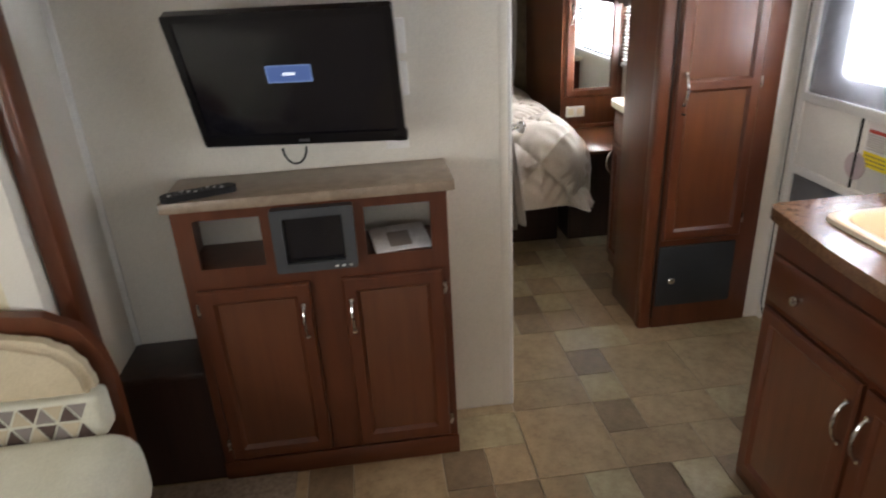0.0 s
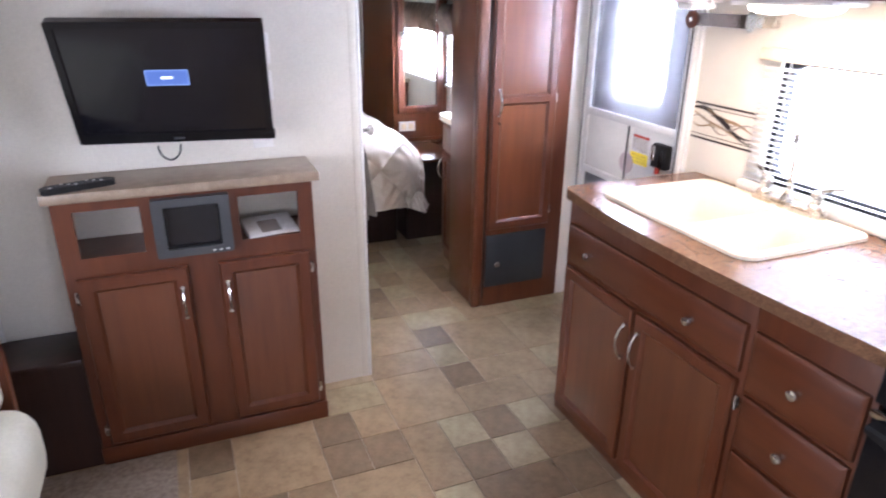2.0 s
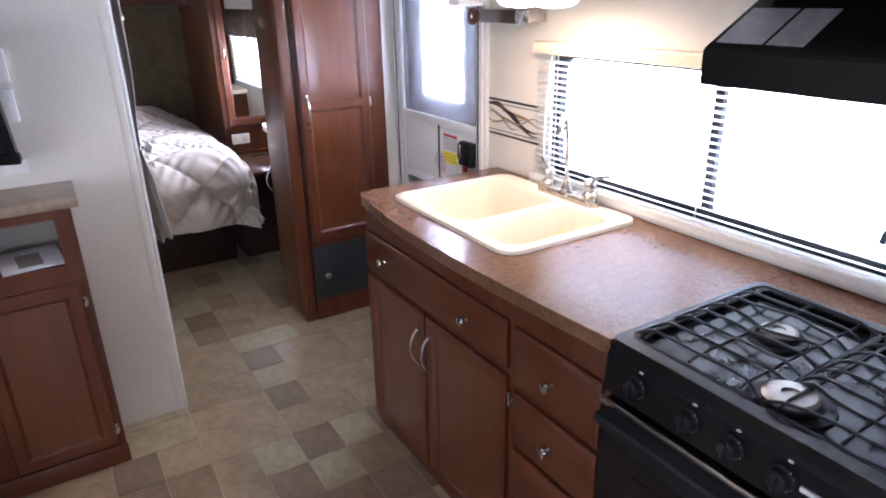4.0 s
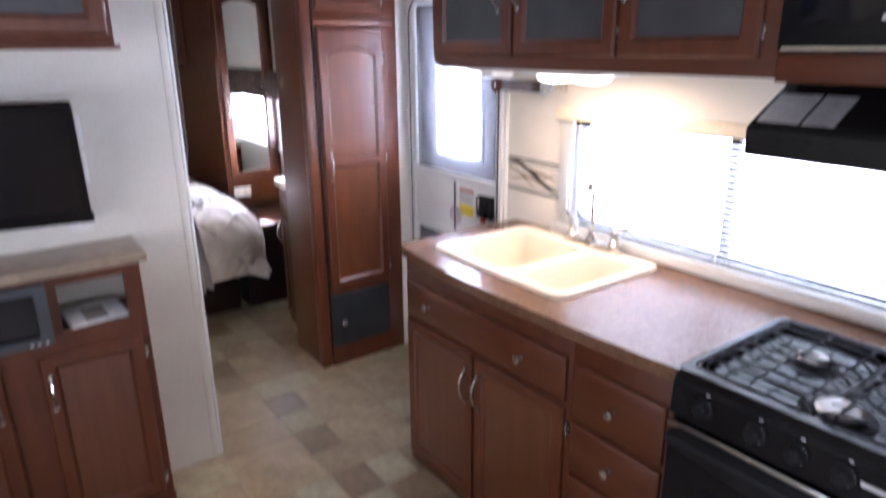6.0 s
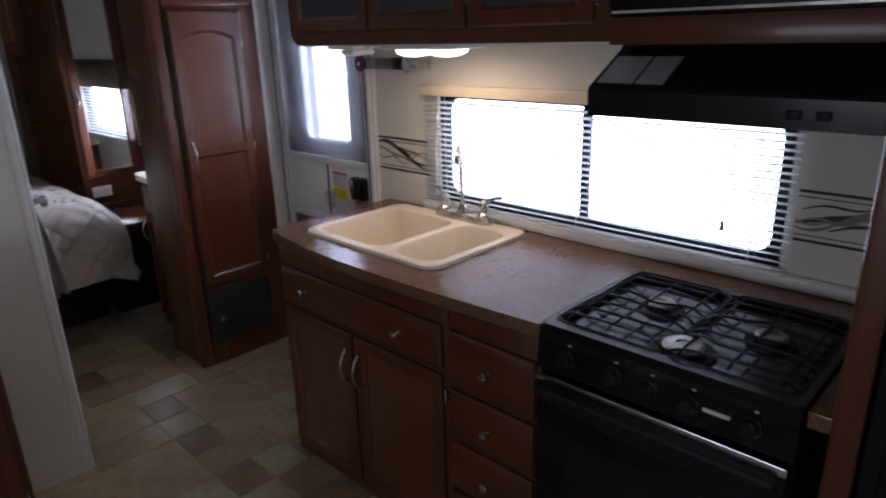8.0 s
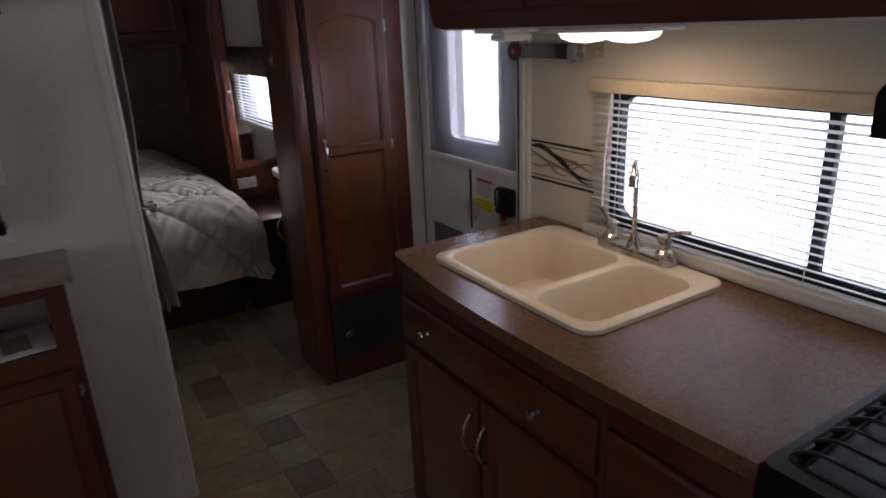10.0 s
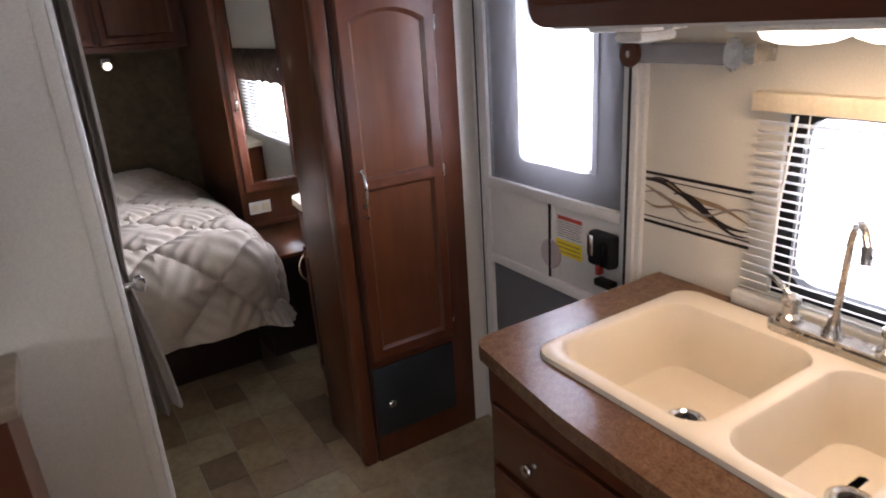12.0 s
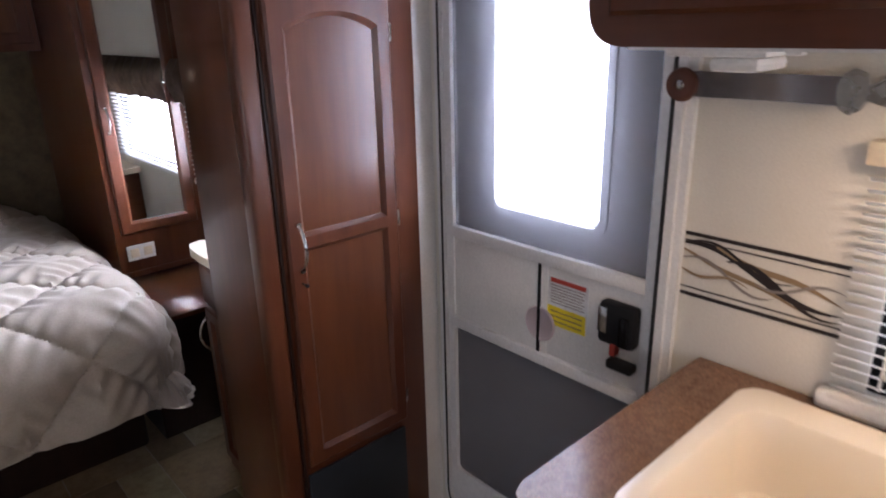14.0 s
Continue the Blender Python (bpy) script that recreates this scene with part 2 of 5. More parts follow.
M_TILE = tile_material("vinyl_tile_tan", [(0.0, (0.284, 0.209, 0.125)), (0.35, (0.327, 0.249, 0.151)), (0.7, (0.363, 0.271, 0.163)), (1.0, (0.379, 0.306, 0.193))])
M_TILE_PALE = tile_material("vinyl_tile_pale", [(0.0, (0.353, 0.294, 0.176)), (1.0, (0.402, 0.348, 0.222))])
M_TILE_DARK = tile_material("vinyl_tile_brown", [(0.0, (0.201, 0.145, 0.092)), (1.0, (0.241, 0.178, 0.109))])
M_GROUT = mottled("floor_joint", (0.42, 0.37, 0.30), (0.52, 0.46, 0.38), 12.0, 0.6, 120, 0.1)


def comforter_material():
    m = mottled("quilted_satin", (0.45, 0.385, 0.305), (0.52, 0.45, 0.36), 4.0, 0.42, 160, 0.03)
    b = m.node_tree.nodes["Principled BSDF"]
    b.inputs["Sheen Weight"].default_value = 0.15
    return m


M_QUILT = comforter_material()


# ---- mesh helpers ----
def box(bm, x0, x1, y0, y1, z0, z1, bevel=0.0, seg=2):
    x0, x1, y0, y1, z0, z1 = min(x0, x1), max(x0, x1), min(y0, y1), max(y0, y1), min(z0, z1), max(z0, z1)
    c = bmesh.ops.create_cube(bm, size=1, matrix=Matrix.Translation(((x0 + x1) / 2, (y0 + y1) / 2, (z0 + z1) / 2)) @ Matrix.Diagonal((x1 - x0, y1 - y0, z1 - z0, 1)))
    if bevel > 0:
        edges = list({e for v in c["verts"] for e in v.link_edges})
        bmesh.ops.bevel(bm, geom=edges, offset=min(bevel, 0.45 * min(x1 - x0, y1 - y0, z1 - z0)), segments=seg, profile=0.5, affect="EDGES")
    return bm


def face_y(plane):
    """Maps (u, v, d) on a wall that faces -y: u along x, v up, d out of it."""
    return lambda u, v, d: Vector((u, plane - d, v))


def face_x(plane):
    """The same on a wall that faces -x: u along y."""
    return lambda u, v, d: Vector((plane - d, u, v))


def face_xp(plane):
    """On a wall that faces +x."""
    return lambda u, v, d: Vector((plane + d, u, v))


def flat(z):
    """On a level surface: u along x, v along y, d up."""
    return lambda u, v, d: Vector((u, v, z + d))


def prism(bm, pts, d0, d1, to):
    """A plate with the outline pts, from d0 to d1."""
    a = [bm.verts.new(to(u, v, d0)) for u, v in pts]
    b = [bm.verts.new(to(u, v, d1)) for u, v in pts]
    bm.faces.new(a)
    bm.faces.new(b[::-1])
    k = len(pts)
    for i in range(k):
        bm.faces.new((a[i], b[i], b[(i + 1) % k], a[(i + 1) % k]))
    return bm


def ring(bm, outer, inner, d0, d1, to):
    """A plate with a hole; both outlines have the same number of points."""
    k = len(outer)
    rows = [[bm.verts.new(to(u, v, d)) for u, v in pts] for pts, d in ((outer, d0), (outer, d1), (inner, d1), (inner, d0))]
    for r in range(4):
        p, q = rows[r], rows[(r + 1) % 4]
        for i in range(k):
            bm.faces.new((p[i], p[(i + 1) % k], q[(i + 1) % k], q[i]))
    return bm


def rounded(u0, u1, v0, v1, r, seg=5):
    pts = []
    for cu, cv, a0 in ((u1 - r, v0 + r, -90), (u1 - r, v1 - r, 0), (u0 + r, v1 - r, 90), (u0 + r, v0 + r, 180)):
        for i in range(seg + 1):
            a = radians(a0 + 90 * i / seg)
            pts.append((cu + r * math.cos(a), cv + r * math.sin(a)))
    return pts


def arch(u0, u1, v0, v1, rise, seg=12):
    """A rectangle with a bowed top, from the lower right corner round."""
    pts = [(u0, v0), (u1, v0)]
    for i in range(seg + 1):
        f = i / seg
        pts.append((u1 + (u0 - u1) * f, v1 - rise + rise * math.sin(math.pi * f) ** 0.8))
    return pts


def tube(bm, pts, r, seg=8, closed=False):
    pts = [Vector(p) for p in pts]
    rings, k = [], len(pts)
    up = Vector((0, 0, 1))
    for i, p in enumerate(pts):
        t = (pts[(i + 1) % k] - pts[i - 1]) if closed else (pts[min(i + 1, k - 1)] - pts[max(i - 1, 0)])
        t.normalize()
        a = t.cross(up)
        if a.length < 0.05:
            a = t.cross(Vector((0, 1, 0)))
        a.normalize()
        b = t.cross(a)
        rings.append([bm.verts.new(p + (a * math.cos(2 * math.pi * j / seg) + b * math.sin(2 * math.pi * j / seg)) * r) for j in range(seg)])
    for i in range(k if closed else k - 1):
        p, q = rings[i], rings[(i + 1) % k]
        for j in range(seg):
            bm.faces.new((p[j], p[(j + 1) % seg], q[(j + 1) % seg], q[j]))
    if not closed:
        bm.faces.new(rings[0])
        bm.faces.new(rings[-1][::-1])
    return bm


def lathe(bm, profile, seg=20, m=Matrix.Identity(4)):
    """Turns a profile of (radius, height) about z."""
    rows = [[bm.verts.new(m @ Vector((r * math.cos(2 * math.pi * j / seg), r * math.sin(2 * math.pi * j / seg), h))) for j in range(seg)] for r, h in profile]
    for p, q in zip(rows, rows[1:]):
        for j in range(seg):
            bm.faces.new((p[j], p[(j + 1) % seg], q[(j + 1) % seg], q[j]))
    bm.faces.new(rows[0][::-1])
    bm.faces.new(rows[-1])
    return bm


def toward_x(x, y, z):
    """A frame at (x, y, z) whose z axis points to -x."""
    return Matrix.Translation((x, y, z)) @ Matrix.Rotation(radians(-90), 4, "Y")


def toward_y(x, y, z):
    """A frame whose z axis points to -y."""
    return Matrix.Translation((x, y, z)) @ Matrix.Rotation(radians(90), 4, "X")


def thing(name, at, label, category, group="", kind=""):
    ob = new(name)
    ob.location = at
    ob.empty_display_size = 0.05
    return tagged(ob, label, category, group, kind)


def origin(ob):
    while ob.parent:
        ob = ob.parent
    return Vector(ob.location)


def part(name, bm, mat, parent, label="", smooth=True):
    """Links a bmesh, made at its place in the world, as one mesh under a thing or a part."""
    bmesh.ops.recalc_face_normals(bm, faces=bm.faces)
    bmesh.ops.translate(bm, verts=bm.verts, vec=-origin(parent))
    me = bpy.data.meshes.new(name)
    bm.to_mesh(me)
    bm.free()
    me.materials.append(mat)
    if smooth:
        for p in me.polygons:
            p.use_smooth = True
        me.set_sharp_from_angle(angle=radians(32))
    ob = new(name, me)
    ob.parent = parent
    return tagged(ob, label)


def solo(name, bm, mat, label="", category="", kind="", group="", smooth=True):
    """A thing or piece of the setting that is one mesh."""
    bmesh.ops.recalc_face_normals(bm, faces=bm.faces)
    me = bpy.data.meshes.new(name)
    lo = Vector((sum(v.co.x for v in bm.verts), sum(v.co.y for v in bm.verts), 0)) / max(len(bm.verts), 1)
    lo.z = min(v.co.z for v in bm.verts)
    bmesh.ops.translate(bm, verts=bm.verts, vec=-lo)
    bm.to_mesh(me)
    bm.free()
    me.materials.append(mat)
    if smooth:
        for p in me.polygons:
            p.use_smooth = True
        me.set_sharp_from_angle(angle=radians(32))
    ob = new(name, me)
    ob.location = lo
    return tagged(ob, label, category, group, kind)


B = bmesh.new


def bx(*a, **k):
    return box(B(), *a, **k)


def pull_handle(parent, to, u, v0, v1, name="handle"):
    """A bowed chrome pull, upright at u from v0 to v1."""
    bm = B()
    pts = []
    for i in range(13):
        f = i / 12
        pts.append(to(u, v0 + (v1 - v0) * f, 0.006 + 0.028 * math.sin(math.pi * f) ** 0.7))
    tube(bm, pts, 0.0048)
    for v in (v0, v1):
        tube(bm, [to(u, v, -0.001), to(u, v, 0.006), to(u, v, 0.010)], 0.0075, 10)
    return part(name, bm, M_CHROME, parent, "bowed chrome pull handle")


def round_knob(parent, frame_m, r=0.0145, mat=None, label="round chrome knob"):
    bm = lathe(B(), [(r * 0.55, 0), (r * 0.42, 0.006), (r * 0.42, 0.012), (r * 0.85, 0.016), (r, 0.021), (r * 0.9, 0.026), (r * 0.4, 0.0285)], 16, frame_m)
    return part("knob", bm, mat or M_CHROME, parent, label)


def hinge(parent, to, u, v):
    bm = B()
    tube(bm, [to(u, v - 0.022, 0.007), to(u, v + 0.022, 0.007)], 0.005, 8)
    prism(bm, [(u - 0.008, v - 0.016), (u + 0.008, v - 0.016), (u + 0.008, v + 0.016), (u - 0.008, v + 0.016)], 0.0, 0.004, to)
    return part("hinge", bm, M_NICKEL, parent)


def cabinet_door(parent, to, u0, u1, v0, v1, arched=False, insert=None, split=None, stile=0.052, name="door", top_rail=None):
    """A frame-and-panel door, 19 mm thick, with moulded edges. split: height of a middle rail. insert: the panel's material."""
    t = 0.019
    bm = B()
    rise = 0.035 if arched else 0.0
    head = v1 - (top_rail or stile)
    spans = [(v0 + stile, head)] if split is None else [(v0 + stile, split - stile / 2), (split + stile / 2, head)]
    e = 0.006

    def plate(a0, a1, b0, b1):
        prism(bm, [(a0, b0), (a1, b0), (a1, b1), (a0, b1)], 0, t - e, to)
        prism(bm, [(a0 + e, b0 + e), (a1 - e, b0 + e), (a1 - e, b1 - e), (a0 + e, b1 - e)], t - e, t, to)

    iu0, iu1 = u0 + stile, u1 - stile
    # outer frame with a chamfered rim
    for n, (b0, b1) in enumerate(spans):
        top = arched and n == len(spans) - 1
        ob_, it_ = (v0 if n == 0 else (spans[n - 1][1] + b0) / 2), (v1 if n == len(spans) - 1 else (b1 + spans[n + 1][0]) / 2)
        inner = arch(iu0, iu1, b0, b1, rise) if top else arch(iu0, iu1, b0, b1, 0.0)
        seg = len(inner) - 3
        outer = [(u0, ob_), (u1, ob_)] + [(u1 + (u0 - u1) * i / seg, it_) for i in range(seg + 1)]
        outer_in = [(u0 + (e if u == u0 else -e if u == u1 else 0) + (u - u0), v + (e if (v == ob_ and n == 0) else -e if (v == it_ and n == len(spans) - 1) else 0)) for u, v in outer]
        mid_u, mid_v = (iu0 + iu1) / 2, (b0 + b1) / 2
        inner_out = [(u + (-0.011 if u < mid_u else 0.011), v + (-0.011 if v < mid_v else 0.011)) for u, v in inner]
        rows = [[bm.verts.new(to(u, v, d)) for u, v in pts] for pts, d in ((outer, 0.0), (outer, t - e), (outer_in, t), (inner_out, t), (inner, t - 0.010), (inner, 0.0))]
        k = len(inner)
        for r in range(5):
            for i in range(k):
                bm.faces.new((rows[r][i], rows[r][(i + 1) % k], rows[r + 1][(i + 1) % k], rows[r + 1][i]))
    door = part(name, bm, M_WOOD, parent)
    for n, (b0, b1) in enumerate(spans):
        top = arched and n == len(spans) - 1
        pb = B()
        prism(pb, arch(iu0 - 0.004, iu1 + 0.004, b0 - 0.004, b1 + 0.004, rise if top else 0.0), 0.002, 0.007, to)
        part("panel", pb, insert or M_PANEL, door)
    return door


def drawer_front(parent, to, u0, u1, v0, v1, knobs=1, name="drawer"):
    bm = B()
    t, e = 0.019, 0.012
    prism(bm, [(u0, v0), (u1, v0), (u1, v1), (u0, v1)], 0, t - 0.007, to)
    rows = [[bm.verts.new(to(u, v, d)) for u, v in pts] for pts, d in (
        ([(u0, v0), (u1, v0), (u1, v1), (u0, v1)], t - 0.007), ([(u0 + e, v0 + e), (u1 - e, v0 + e), (u1 - e, v1 - e), (u0 + e, v1 - e)], t))]
    for i in range(4):
        bm.faces.new((rows[0][i], rows[0][(i + 1) % 4], rows[1][(i + 1) % 4], rows[1][i]))
    bm.faces.new(rows[1])
    d = part(name, bm, M_WOOD_H, parent)
    c = to((u0 + u1) / 2, (v0 + v1) / 2, t)
    way = to(0, 0, 1) - to(0, 0, 0)
    m = Matrix.Translation(c) @ way.to_track_quat("Z", "Y").to_matrix().to_4x4()
    if knobs:
        round_knob(d, m)
    return d

# ---- the shell of the trailer ----
RIGHT, LEFT, REAR, FRONT, CEIL = 2.295, -0.30, -2.50, 5.35, 2.20
TVWALL = 2.463

floor = solo("floor", bx(LEFT - 0.02, RIGHT + 0.05, REAR, FRONT, -0.05, -0.003), M_GROUT, "vinyl floor in a tile pattern of mixed browns", "floor", "structure")
solo("ceiling", bx(-1.35, RIGHT + 0.05, REAR, FRONT, CEIL, CEIL + 0.05), M_CEIL, "off-white smooth vinyl ceiling", "ceiling", "structure")


def wall_with_holes(name, plane0, plane1, u0, u1, v0, v1, holes, mat, axis, label):
    """A wall from plane0 to plane1, cut into blocks around rectangular holes (u0, u1, v0, v1), sorted along u."""
    bm = B()

    def block(a0, a1, b0, b1):
        if a1 - a0 > 1e-4 and b1 - b0 > 1e-4:
            if axis == "x":
                box(bm, plane0, plane1, a0, a1, b0, b1)
            else:
                box(bm, a0, a1, plane0, plane1, b0, b1)

    at = u0
    for a0, a1, b0, b1 in holes:
        block(at, a0, v0, v1)
        block(a0, a1, v0, b0)
        block(a0, a1, b1, v1)
        at = a1
    block(at, u1, v0, v1)
    return solo(name, bm, mat, label, "wall", "structure", smooth=False)


KW = (0.426, 1.729, 0.963, 1.400)     # kitchen window opening: y0, y1, z0, z1
ED = (2.135, 2.845, 0.02, 1.89)       # entry door opening
BW = (3.43, 4.37, 0.965, 1.42)      # bedroom window opening
BX = 2.19                           # inner face of the bedroom outer wall
wall_with_holes("wall_east", RIGHT, RIGHT + 0.05, REAR, FRONT, 0, CEIL, [KW, ED, (3.33, 4.42, 0.80, 1.60)], M_WALL, "x", "cream vinyl-covered outer wall with window and door")
wall_with_holes("wall_bedroom", BX, BX + 0.05, 3.245, FRONT, 0, CEIL, [BW], M_WALL, "x", "cream vinyl-covered bedroom wall with a window")
wall_with_holes("wall_south", REAR - 0.05, REAR, LEFT - 1.0, RIGHT + 0.05, 0, CEIL, [(0.2, 1.8, 0.95, 1.65)], M_WALL, "y", "cream vinyl-covered rear wall with a window")
wall_with_holes("wall_north", FRONT, FRONT + 0.05, LEFT, RIGHT + 0.05, 0, CEIL, [], M_HEADWALL, "y", "dark patterned wallpaper wall behind the bed")
wall_with_holes("wall_west", LEFT - 0.08, LEFT, REAR, FRONT, 0, CEIL, [(-1.2, 2.0, 0.0, 1.95)], M_WALL, "x", "cream vinyl-covered wall with the slide-out opening")
wall_with_holes("wall_slideout", -1.25, -1.20, -1.25, 2.08, 0, 2.0, [(-0.35, 1.15, 0.95, 1.55)], M_YELLOW, "x", "wallpapered outer wall of the slide-out")
solo("wall_slideout_end", bx(-1.20, LEFT - 0.06, 2.03, 2.08, 0, 2.0), M_YELLOW, "yellow-beige wallpaper end wall of the slide-out", "wall", "structure")
solo("wall_slideout_rear", bx(-1.20, LEFT - 0.06, -1.25, -1.2, 0, 2.0), M_YELLOW, "yellow-beige wallpaper end wall of the slide-out", "wall", "structure")
solo("ceiling_slideout", bx(-1.25, LEFT - 0.081, -1.25, 2.08, 2.0, 2.05), M_CEIL, "white slide-out ceiling", "ceiling", "structure")
solo("floor_slideout", bx(-1.25, LEFT - 0.021, -1.25, 2.08, -0.05, 0.0), M_CARPET, "carpeted slide-out floor", "floor", "structure")
# partition that carries the television
wall_with_holes("wall_partition", TVWALL, TVWALL + 0.045, LEFT, 1.015, 0, CEIL, [], M_WALL, "y", "cream vinyl-covered partition wall behind the television")
solo("trim_partition_edge", bx(1.015, 1.028, TVWALL - 0.004, TVWALL + 0.05, 0, CEIL, bevel=0.004), M_PLASTIC, "cream edge trim of the partition", "trim", "structure")
solo("trim_partition_face", bx(0.986, 1.0145, TVWALL - 0.0035, TVWALL - 0.0002, 0, CEIL, bevel=0.001), M_WALL, "flat cream flange of the partition trim", "trim", "structure")
solo("trim_slideout", bx(LEFT + 0.002, LEFT + 0.055, 2.05, 2.14, 0, 2.0, bevel=0.012), M_WOOD, "cherry wood fascia around the slide-out", "trim", "structure")
solo("trim_slideout_head", bx(LEFT + 0.002, LEFT + 0.075, -1.2, 1.93, 1.92, 2.0, bevel=0.012), M_WOOD_H, "cherry wood head fascia of the slide-out", "trim", "structure")
solo("trim_wall_seam", bx(LEFT + 0.001, LEFT + 0.02, TVWALL - 0.012, TVWALL - 0.001, 0.44, CEIL), M_PLASTIC, "thin corner strip", "trim", "structure")

# outside
solo("ground", bx(-40, 40, -40, 40, -0.75, -0.70), mottled("gravel", (0.30, 0.28, 0.25), (0.46, 0.43, 0.39), 3.0, 0.9, 30, 0.4), "pale gravel lot outside", "ground", "structure")
# glowing sheet added beyond the windows in place of overexposed daylight
solo("backdrop", bx(6.0, 6.05, -16, 22, -0.7, 12), M_OUTSIDE, "plain glowing backdrop that whites out the view through the windows", "backdrop", "structure")


# ---- windows ----
def window_unit(name, y0, y1, z0, z1, mull, wx=RIGHT):
    w = thing(name, (wx + 0.03, (y0 + y1) / 2, z0), "black-framed sliding window with rounded corners", "window", kind="structure")
    to = face_x(wx + 0.045)
    part("window_frame", ring(B(), rounded(y0 - 0.01, y1 + 0.01, z0 - 0.01, z1 + 0.01, 0.02), rounded(y0 + 0.035, y1 - 0.035, z0 + 0.03, z1 - 0.03, 0.05), 0.0, 0.03, to), M_BLACKMAT, w)
    for m in mull:
        part("mullion", bx(wx + 0.016, wx + 0.044, m - 0.014, m + 0.014, z0 + 0.02, z1 - 0.02, bevel=0.003), M_BLACKMAT, w)
    ends = [y0 + 0.03] + list(mull) + [y1 - 0.03]
    for a, b in zip(ends, ends[1:]):
        p = part("pane", bx(wx + 0.028, wx + 0.032, a, b, z0 + 0.02, z1 - 0.02), M_GLASS, w)
        p.visible_shadow = False
    return w


window_unit("window_1", *KW, [1.07])
window_unit("window_2", *BW, [], BX)


def blind(name, y0, y1, z0, z1, x, pitch, cords, label, tilt=-28):
    b = thing(name, (x, (y0 + y1) / 2, z0), label, "blind")
    part("head_rail", bx(x - 0.022, x + 0.014, y0 - 0.004, y1 + 0.004, z1 - 0.004, z1 + 0.036, bevel=0.003), M_CREAM, b, "cream head rail with a chipped edge")
    part("bottom_rail", bx(x - 0.014, x + 0.010, y0, y1, z0 - 0.012, z0 + 0.004, bevel=0.003), M_PLASTIC, b)
    n = int((z1 - z0 - 0.012) / pitch)
    bm = B()
    prof = []
    for i in range(5):
        s = (i / 4 - 0.5) * 0.0245
        prof.append((s, 0.0028 * (1 - (2 * i / 4 - 1) ** 2)))
    ca, sa = math.cos(radians(tilt)), math.sin(radians(tilt))
    rows = []
    for y in (y0, y1):
        rows.append([bm.verts.new((s * ca - h * sa, y, s * sa + h * ca)) for s, h in prof])
    for i in range(4):
        bm.faces.new((rows[0][i], rows[0][i + 1], rows[1][i + 1], rows[1][i]))
    me = bpy.data.meshes.new("slat")
    bm.to_mesh(me)
    bm.free()
    me.materials.append(M_SLAT)
    for p in me.polygons:
        p.use_smooth = True
    rnd = random.Random(5)
    for i in range(n):
        ob = new("slat", me)
        ob.parent = b
        ob.location = Vector((x, 0, z0 + 0.010 + i * pitch)) - Vector(b.location)
        ob.rotation_euler = (0, radians(rnd.uniform(-1.5, 1.5)), 0)
    for y in cords:
        part("cord", tube(B(), [(x - 0.014, y, z0), (x - 0.014, y, z1)], 0.0012, 5), M_PLASTIC, b)
    return b


kb = blind("window_blind", 0.405, 1.782, 0.958, 1.387, RIGHT - 0.020, 0.0205, (0.50, 1.06, 1.66), "white mini blind with slats half open over the counter")
part("tilt_wand", tube(B(), [(RIGHT - 0.045, 1.68, 1.38), (RIGHT - 0.05, 1.695, 1.19), (RIGHT - 0.048, 1.70, 1.00)], 0.003, 6), M_PLASTIC, kb)
lift = part("lift_cord", tube(B(), [(RIGHT - 0.045, 0.565, 1.355), (RIGHT - 0.047, 0.56, 1.2), (RIGHT - 0.047, 0.575, 1.09)], 0.0014, 5), M_PLASTIC, kb)
part("tassel", lathe(B(), [(0.002, 0.03), (0.005, 0.02), (0.008, 0.0)], 10, Matrix.Translation((RIGHT - 0.047, 0.575, 1.06))), M_GREYPLATE, lift)
bb = blind("window_blind", 3.40, 4.40, 0.965, 1.42, BX - 0.020, 0.0215, (3.58, 4.22), "white mini blind half open on the bedroom window", tilt=6)


def valance(y0, y1, z0, z1, x):
    bm = B()
    n = 90
    rows = []
    for k in range(7):
        f = k / 6
        row = []
        for i in range(n + 1):
            y = y0 + (y1 - y0) * i / n
            w = 0.012 * math.sin(i * 0.9 + 0.6 * math.sin(i * 0.31)) * (0.4 + f)
            row.append(bm.verts.new((x - 0.03 - 0.035 * math.sin(math.pi * min(f * 1.1, 1)) + w, y, z1 - (z1 - z0) * f + 0.006 * math.sin(i * 0.45) * f)))
        rows.append(row)
    for p, q in zip(rows, rows[1:]):
        for i in range(n):
            bm.faces.new((p[i], p[i + 1], q[i + 1], q[i]))
    bmesh.ops.solidify(bm, geom=bm.faces[:], thickness=0.004)
    return solo("window_valance", bm, M_VALANCE, "gathered brown cloth valance above the bedroom window", "valance")


valance(3.36, 4.415, 1.315, 1.505, BX - 0.02)

# ---- entry door ----
door = thing("door_1", (RIGHT, (ED[0] + ED[1]) / 2, 0), "white aluminium screen door closed against an outer door with a bright window", "door", kind="structure")
to = face_x(RIGHT)
y0, y1, z0, z1 = ED
part("door_frame", ring(B(), rounded(y0 - 0.035, y1 + 0.02, z0 - 0.02, z1 + 0.03, 0.11, 8), rounded(y0 + 0.008, y1 - 0.008, z0, z1 - 0.008, 0.10, 8), -0.05, 0.016, to), M_WHITE, door, "white aluminium jamb with rounded top corners")
part("frame_lip", ring(B(), rounded(y0 - 0.018, y1 + 0.006, z0 - 0.01, z1 + 0.014, 0.11, 8), rounded(y0 + 0.002, y1 - 0.006, z0, z1 - 0.002, 0.105, 8), 0.016, 0.026, to), M_WHITE, door)
